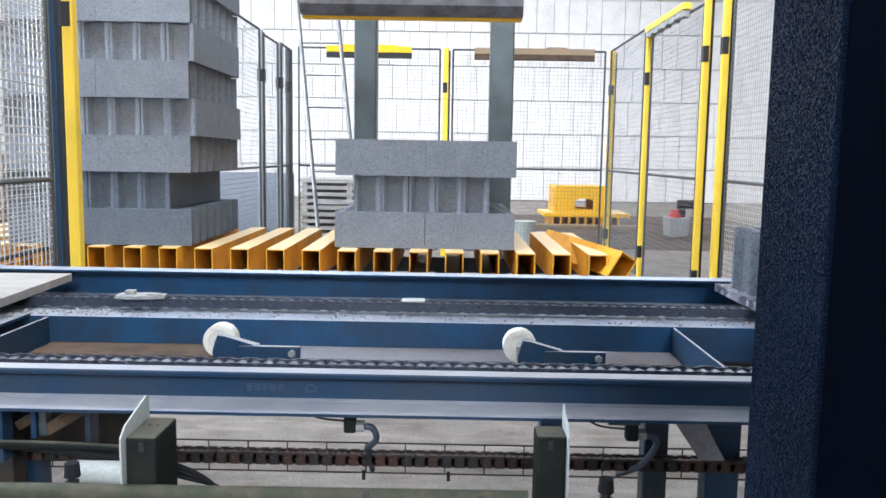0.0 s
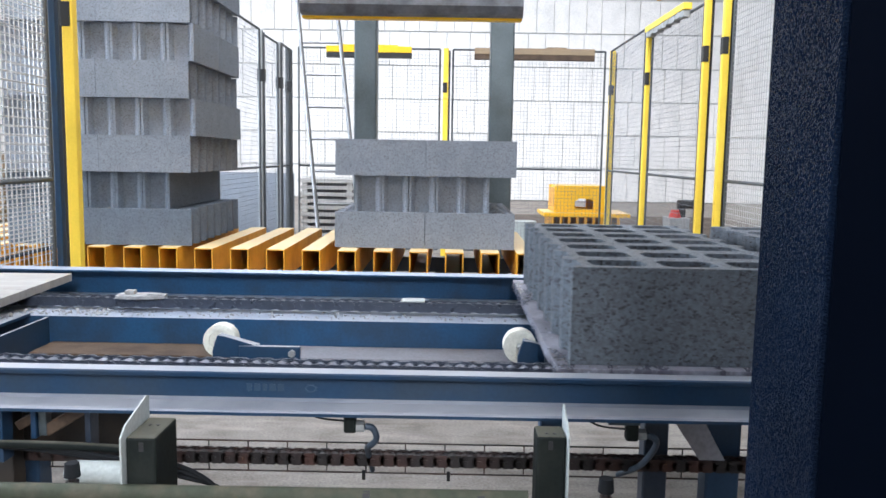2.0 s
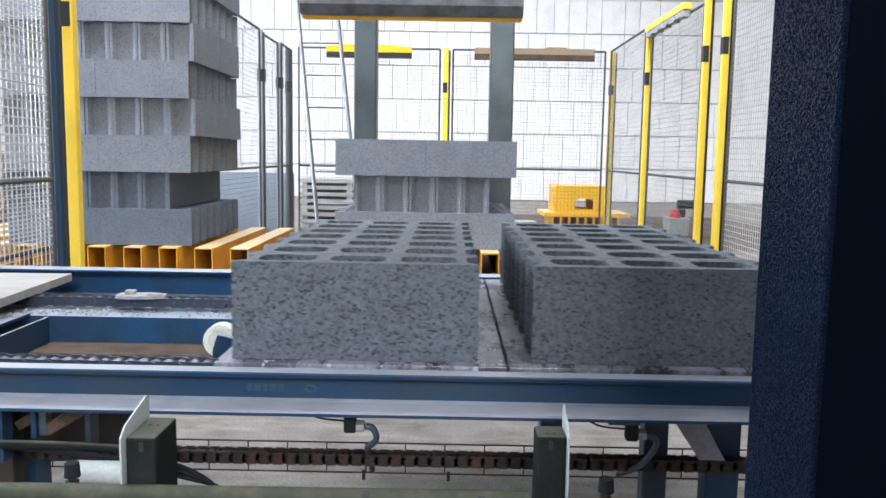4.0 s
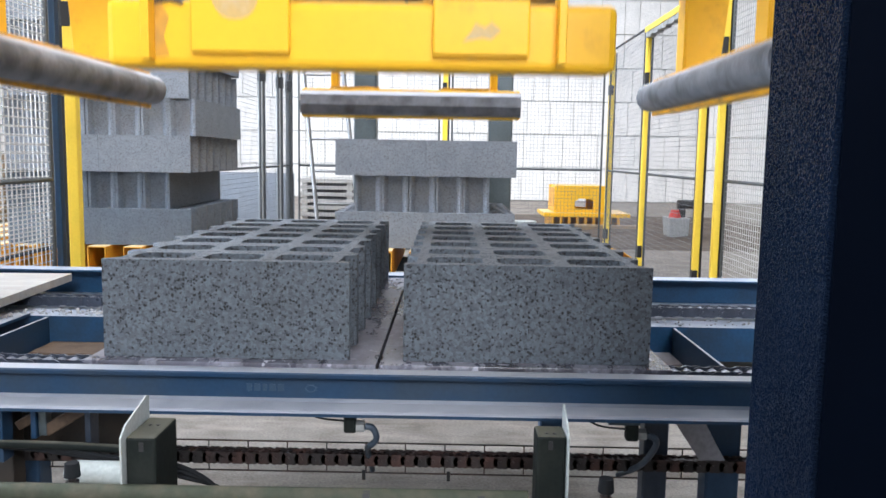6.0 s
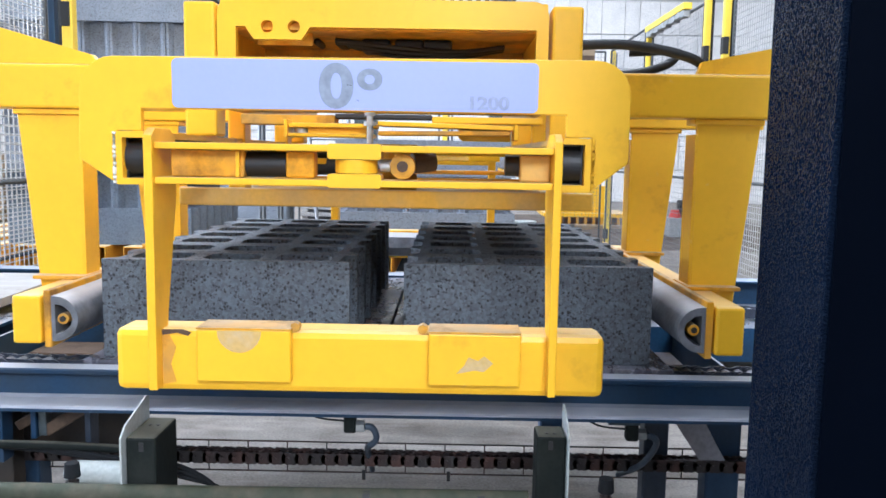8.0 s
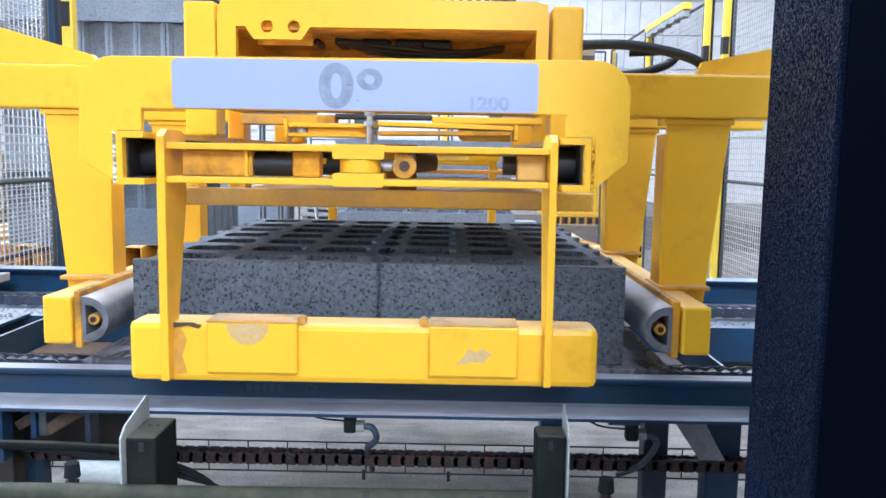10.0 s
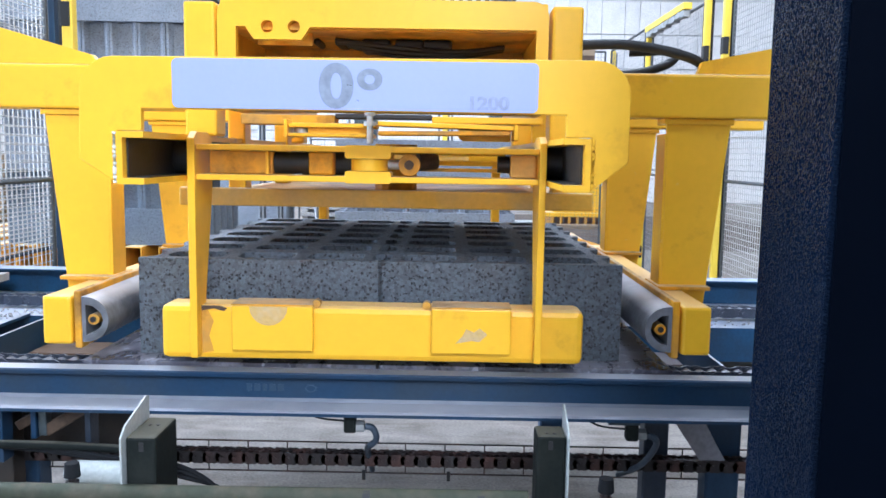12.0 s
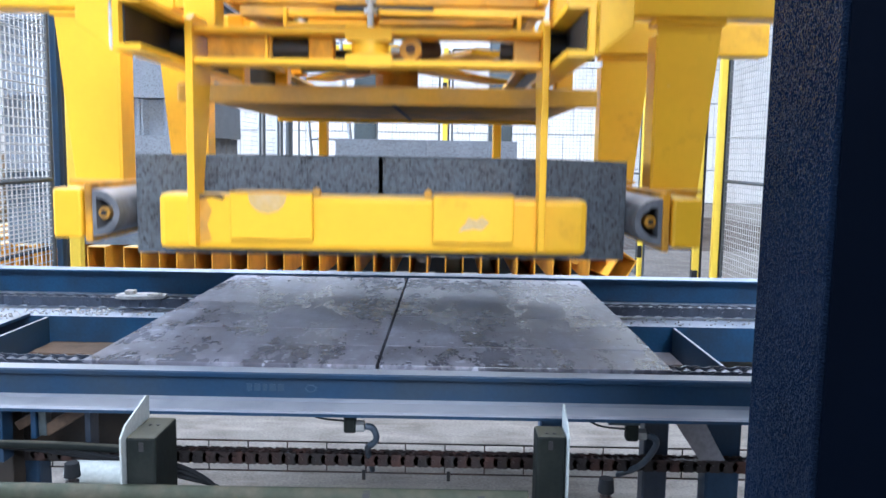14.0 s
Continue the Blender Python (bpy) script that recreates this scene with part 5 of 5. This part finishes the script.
solo("blue_upright", box(bmesh.new(), FL - 0.078, FL - 0.05, 1.80, 1.84, F, 2.2, 0.004), BLUE, (FL, 1.7, F), "blue-painted steel upright beside the fence", "post")
t = thing("light_barrier", (FR, 4.5, 1.36), "yellow horizontal light-barrier bar with a worn strip below", "barrier")
part("bar", box(bmesh.new(), FR - 0.03, FR + 0.03, 3.97, 5.045, 1.415, 1.460, 0.004), POSTYEL, t)
bm = bmesh.new()
for k in range(14):
    y0 = 3.99 + 0.074 * k
    box(bm, FR - 0.024 - 0.004 * (k % 2), FR + 0.024, y0, y0 + 0.0735, 1.368 + 0.006 * (k % 3), 1.4145, 0.003)
part("strip", bm, GALV, t, "scuffed crumpled grey strip")
for x0, x1, m1, m2 in ((-1.15, -0.31, YELLOW, BLACK), (0.31, 1.49, TIMBER, BROWN)):
    t = thing("hung_bar", (x0, 6.54, 1.36), "two-part bar hooked on the fence top", "bar", "hung bars")
    part("upper_strip", box(bmesh.new(), x0, x1, 6.50, 6.585, 1.41, 1.4704, 0.003), m1, t)
    part("lower_strip", box(bmesh.new(), x0, x1, 6.505, 6.58, 1.36, 1.4095, 0.003), m2, t)
    for k in (0.15, 0.6):
        x = x0 + (x1 - x0) * k
        part("hook", box(bmesh.new(), x, x + 0.2, 6.51, 6.612, 1.4705, 1.485, 0.003), m1, t)


# ---- behind the line ----
t = thing("ladder", (-1.05, 5.7, F), "leaning aluminium ladder with round rungs", "ladder")
def lad(z, side):
    return Vector((-1.278 + (1.608 - z) * 0.1107 + (0.349 if side else 0.0) + (0.02 * (1.608 - z) / 1.9 if side else 0), 5.55 + 0.12 * z, z))
for s in (0, 1):
    part("rail", tube(bmesh.new(), [lad(F + 0.005, s), lad(2.6, s)], 0.018, 10), ALU, t)
for k in range(11):
    z = 1.39 - 0.283 * (k - 4)
    if z > F + 0.15:
        part("rung", tube(bmesh.new(), [lad(z, 0), lad(z, 1)], 0.011, 8), ALU, t)


def mould(x0, x1, y0, y1, z0, z1, ribs):
    t = thing("steel_mould", ((x0 + x1) / 2, y0, z0), "yellow steel block mould with an arched opening" if not ribs else "yellow ribbed steel mould tray on the floor", "mould", "spare moulds")
    if not ribs:
        w = x1 - x0
        hole = [(x0 + w * 0.38, z0 + 0.05), (x0 + w * 0.72, z0 + 0.05), (x0 + w * 0.72, z0 + 0.17), (x0 + w * 0.64, z0 + 0.21), (x0 + w * 0.46, z0 + 0.21), (x0 + w * 0.38, z0 + 0.17)]
        for y in (y0, y1 - 0.03):
            part("side_plate", prism(bmesh.new(), rounded(x0, x1, z0, z1, 0.03, "0011"), "y", y, y + 0.03, [hole[::-1]]), YELLOW, t)
        part("top_plate", box(bmesh.new(), x0 + 0.03, x1 - 0.03, y0 + 0.0305, y1 - 0.0305, z1 - 0.04, z1 - 0.005), YELLOW, t)
        part("end_plate", box(bmesh.new(), x0, x0 + 0.03, y0 + 0.0305, y1 - 0.0305, z0, z1 - 0.045), ORANGE, t)
        part("end_plate", box(bmesh.new(), x1 - 0.03, x1, y0 + 0.0305, y1 - 0.0305, z0, z1 - 0.045), ORANGE, t)
    else:
        part("deck", box(bmesh.new(), x0, x1, y0, y1, z1 - 0.06, z1, 0.005), YELLOW, t)
        n = 9
        for i in range(n):
            x = x0 + 0.12 + (x1 - x0 - 0.3) * i / (n - 1)
            part("rib", box(bmesh.new(), x, x + 0.035, y0 + 0.02, y1 - 0.02, z0, z1 - 0.0605, 0.003), ORANGE, t)
        part("lower_frame", box(bmesh.new(), x0 + 0.18, x1 - 0.3, y0 + 0.06, y0 + 0.12, z0, z0 + 0.06), ORANGE, t)
    return t


mould(1.48, 2.75, 10.3, 11.2, F, -0.40, True)
mould(1.64, 2.45, 10.4, 11.1, -0.40, 0.0, False)
solo("timber_sleeper", box(bmesh.new(), 1.3, 2.95, 10.15, 10.28, F, F + 0.1, 0.01), TIMBER, (2, 10.2, F), "dark timber sleeper on the floor", "timber")


def board_pile(x, y, z, n, w, d, label, mat):
    t = thing("board_pile", (x, y, z), label, "board pile", "board piles")
    for i in range(n):
        dx, dy = r2.uniform(-0.02, 0.02), r2.uniform(-0.02, 0.02)
        part("board", box(bmesh.new(), x - w / 2 + dx, x + w / 2 + dx, y + dy, y + d + dy, z + i * 0.075, z + i * 0.075 + 0.042, 0.003), mat, t)
        for k in (-0.4, 0.4):
            if i < n - 1:
                part("batten", box(bmesh.new(), x + w * k - 0.03, x + w * k + 0.03, y + 0.01, y + d - 0.01, z + i * 0.075 + 0.0422, z + i * 0.075 + 0.0748), mat, t)
    return t


board_pile(-1.28, 7.4, F, 11, 0.62, 0.9, "pile of weathered production boards on battens", PALLET_PALE)
board_pile(0.22, 8.2, F, 17, 0.62, 0.9, "tall pile of weathered production boards on battens", PALLET_PALE)
board_pile(-3.4, 7.0, F, 8, 1.2, 1.0, "pile of weathered production boards on battens", TIMBER)
board_pile(-4.4, 5.4, F, 14, 1.2, 1.0, "pile of raw timber boards on battens", TIMBER)
for k in range(4):
    for i in range(2):
        for j in range(4):
            block(-2.55 + 0.5 * i - 0.25, 9.0 + 0.15 * j, F + 0.2 * k, 0, "pale hollow concrete block in a stack outside the fence", "blocks outside the fence")
t = thing("cement_pump", (3.1, 9.2, F), "small dusty pale pump with a red cap and a black motor", "machine")
part("body", soften(prism(bmesh.new(), [(3.02, F + 0.04), (3.26, F + 0.04), (3.28, F + 0.30), (3.00, F + 0.30)], "y", 9.1, 9.45), 0.012), GRAVEL, t)
part("cap", cyl(bmesh.new(), (3.10, 9.2, F + 0.3002), (3.10, 9.2, F + 0.40), 0.085, 16, 0.05), RED, t, "red cap", True)
part("motor", cyl(bmesh.new(), (3.17, 9.34, F + 0.47), (3.36, 9.34, F + 0.47), 0.06, 16), BLACK, t, "black motor", True)
part("motor_bed", box(bmesh.new(), 3.18, 3.27, 9.30, 9.38, F + 0.3002, F + 0.412), BLACK, t)
part("fan_cover", cyl(bmesh.new(), (3.3602, 9.34, F + 0.47), (3.41, 9.34, F + 0.47), 0.066, 16), BLACK, t, smooth=True)
for x in (3.04, 3.20):
    for y in (9.12, 9.39):
        part("foot", box(bmesh.new(), x, x + 0.04, y, y + 0.04, F, F + 0.0398), FRAME, t)
t = thing("bucket", (1.0, 8.2, F), "pale dusty plastic bucket on the floor", "bucket")
part("tub", cyl(bmesh.new(), (1.0, 8.2, F), (1.0, 8.2, F + 0.28), 0.11, 20, 0.14), PLATEWHITE, t, smooth=True)
part("rim", cyl(bmesh.new(), (1.0, 8.2, F + 0.2802), (1.0, 8.2, F + 0.30), 0.148, 20), PLATEWHITE, t, smooth=True)
part("sack", box(bmesh.new(), 1.12, 1.4, 8.1, 8.4, F, F + 0.16, 0.05), PLATEWHITE, t)

bm = bmesh.new()
nx, ny = 46, 40
grid = []
for j in range(ny + 1):
    for i in range(nx + 1):
        u, v = i / nx, j / ny
        x, y = 0.7 + 4.6 * u, 7.9 + 5.6 * v
        edge = min(1.0, 5 * min(u, 1 - u, v, 1 - v))
        h = max(0.0, noise.noise(Vector((x * 0.9, y * 0.9, 3.0))) * 0.10 + noise.noise(Vector((x * 4, y * 4, 7.0))) * 0.035 + 0.035) * edge
        grid.append(bm.verts.new((x, y, F + 0.002 + h)))
for j in range(ny):
    for i in range(nx):
        a = j * (nx + 1) + i
        bm.faces.new((grid[a], grid[a + 1], grid[a + nx + 2], grid[a + nx + 1]))
solo("dirt", bm, DIRT, (3, 10.5, F), "brown dirt and sand spread thinly over the floor", "dirt", kind="stuff", smooth=True)

# ---- courses of the far wall ----
rows, high = 6, 0.805
kinds = []
for w in (0.36, 0.42, 0.48, 0.56):
    kinds.append((w, mesh_of("panel", box(bmesh.new(), 0, w - 0.009, -0.03, 0.03, 0, high - 0.026, 0.010), WALLC)))
r3 = random.Random(21)
for k in range(rows):
    x = XL - r3.uniform(0, 0.5)
    while x < XR:
        w, me = r3.choice(kinds)
        ob = new("panel", me)
        ob.parent = wall_north
        ob.location = (x, -0.03 + r3.uniform(-0.006, 0.006), 0.013 + k * high)
        x += w


# ---- motion ----
def motions():
    lift = [(0.0, 0.884), (3.2, 0.884), (5.0, 0.884), (5.2, 0.862), (5.3, 0.836), (5.5, 0.767), (5.7, 0.69), (5.9, 0.58), (6.1, 0.465), (6.3, 0.335), (6.5, 0.232),
            (6.7, 0.125), (6.85, 0.07), (7.0, 0.034), (7.15, 0.010), (7.3, 0.0), (13.25, 0.0), (13.4, 0.012), (13.5, 0.029), (13.6, 0.05), (13.7, 0.081), (13.8, 0.112), (13.9, 0.155), (14.0, 0.21)]
    walk(gripper, [(t, pose(0, 0, ZP + z)) for t, z in lift])
    end = [(0.0, 0.0), (9.5, 0.0), (9.65, 0.01), (10.3, 0.60), (10.5, 0.77), (10.7, 0.93), (10.85, 1.0), (14.0, 1.0)]
    walk(front_jaw, [(t, pose(0, 0.21 * f, 0)) for t, f in end])
    walk(rear_jaw, [(t, pose(0, -0.29 * f, 0)) for t, f in end])
    side = [(0.0, 0.28, 0.235), (6.75, 0.28, 0.235), (6.85, 0.275, 0.23), (7.0, 0.25, 0.212), (7.2, 0.2, 0.165), (7.35, 0.168, 0.132), (7.5, 0.148, 0.115), (8.0, 0.088, 0.094), (8.2, 0.06, 0.07), (8.7, 0.004, 0.006), (8.8, 0.0, 0.0), (9.3, 0.0, 0.0), (9.4, 0.003, 0.003),
            (9.7, 0.028, 0.029), (12.1, 0.028, 0.029), (12.2, 0.024, 0.025), (12.4, 0.004, 0.004), (12.5, 0.0, 0.0), (14.0, 0.0, 0.0)]
    walk(jaw_left, [(t, pose(-a, 0, 0)) for t, a, b in side])
    walk(jaw_right, [(t, pose(b, 0, 0)) for t, a, b in side])
    # pallets run in from the right and stop under the gripper
    run = [(0.0, 1.63), (0.5, 1.458), (1.0, 1.286), (1.5, 1.114), (2.0, 0.944), (2.5, 0.774), (3.0, 0.604), (3.2, 0.536), (4.5, 0.094), (4.7, 0.036), (4.85, 0.008), (5.0, 0.0), (14.0, 0.0)]
    for ob in (pallet_left, pallet_right):
        at = Vector(ob.location)
        walk(ob, [(t, pose(at.x + d, at.y, at.z)) for t, d in run])
    for ob in line_chains:
        at = Vector(ob.location)
        walk(ob, [(t, pose(at.x + d, at.y, at.z)) for t, d in run])
    at = Vector(low_chain.location)
    walk(low_chain, [(t, pose(at.x - d, at.y, at.z)) for t, d in run])
    # the blocks ride on the pallets, are pushed together, pushed back and lifted
    raised = [(t, z) for t, z in lift if t > 13.2]
    for store, push in ((line_left, 0.063), (line_right, -0.055)):
        t0 = 8.16 if push > 0 else 8.3
        for ob, x, y in store:
            rows = [(t, (x + d, y, 0.0)) for t, d in run if t < 14]
            rows += [(t0, (x, y, 0)), (8.4, (x + push * 0.42, y, 0)), (8.7, (x + push * 0.93, y, 0)), (8.8, (x + push, y, 0)), (10.5, (x + push, y, 0)), (10.7, (x + push, y + 0.02, 0)), (10.85, (x + push, y + 0.03, 0))]
            rows += [(t, (x + push, y + 0.03, z)) for t, z in raised]
            walk(ob, [(t, pose(p[0], p[1], p[2] + ZP)) for t, p in rows])
    at = Vector(pallet_empty.location)
    walk(pallet_empty, [(t, pose(at.x + 0.045 + d, at.y - 0.06, at.z, 0, 0, 3.0)) for t, d in ((0.0, 0.0), (8.2, 0.0), (8.4, -0.01), (9.0, -0.19), (9.2, -0.21), (11.95, -0.21), (12.1, -0.225), (12.5, -0.37), (14.0, -0.88))])


motions()
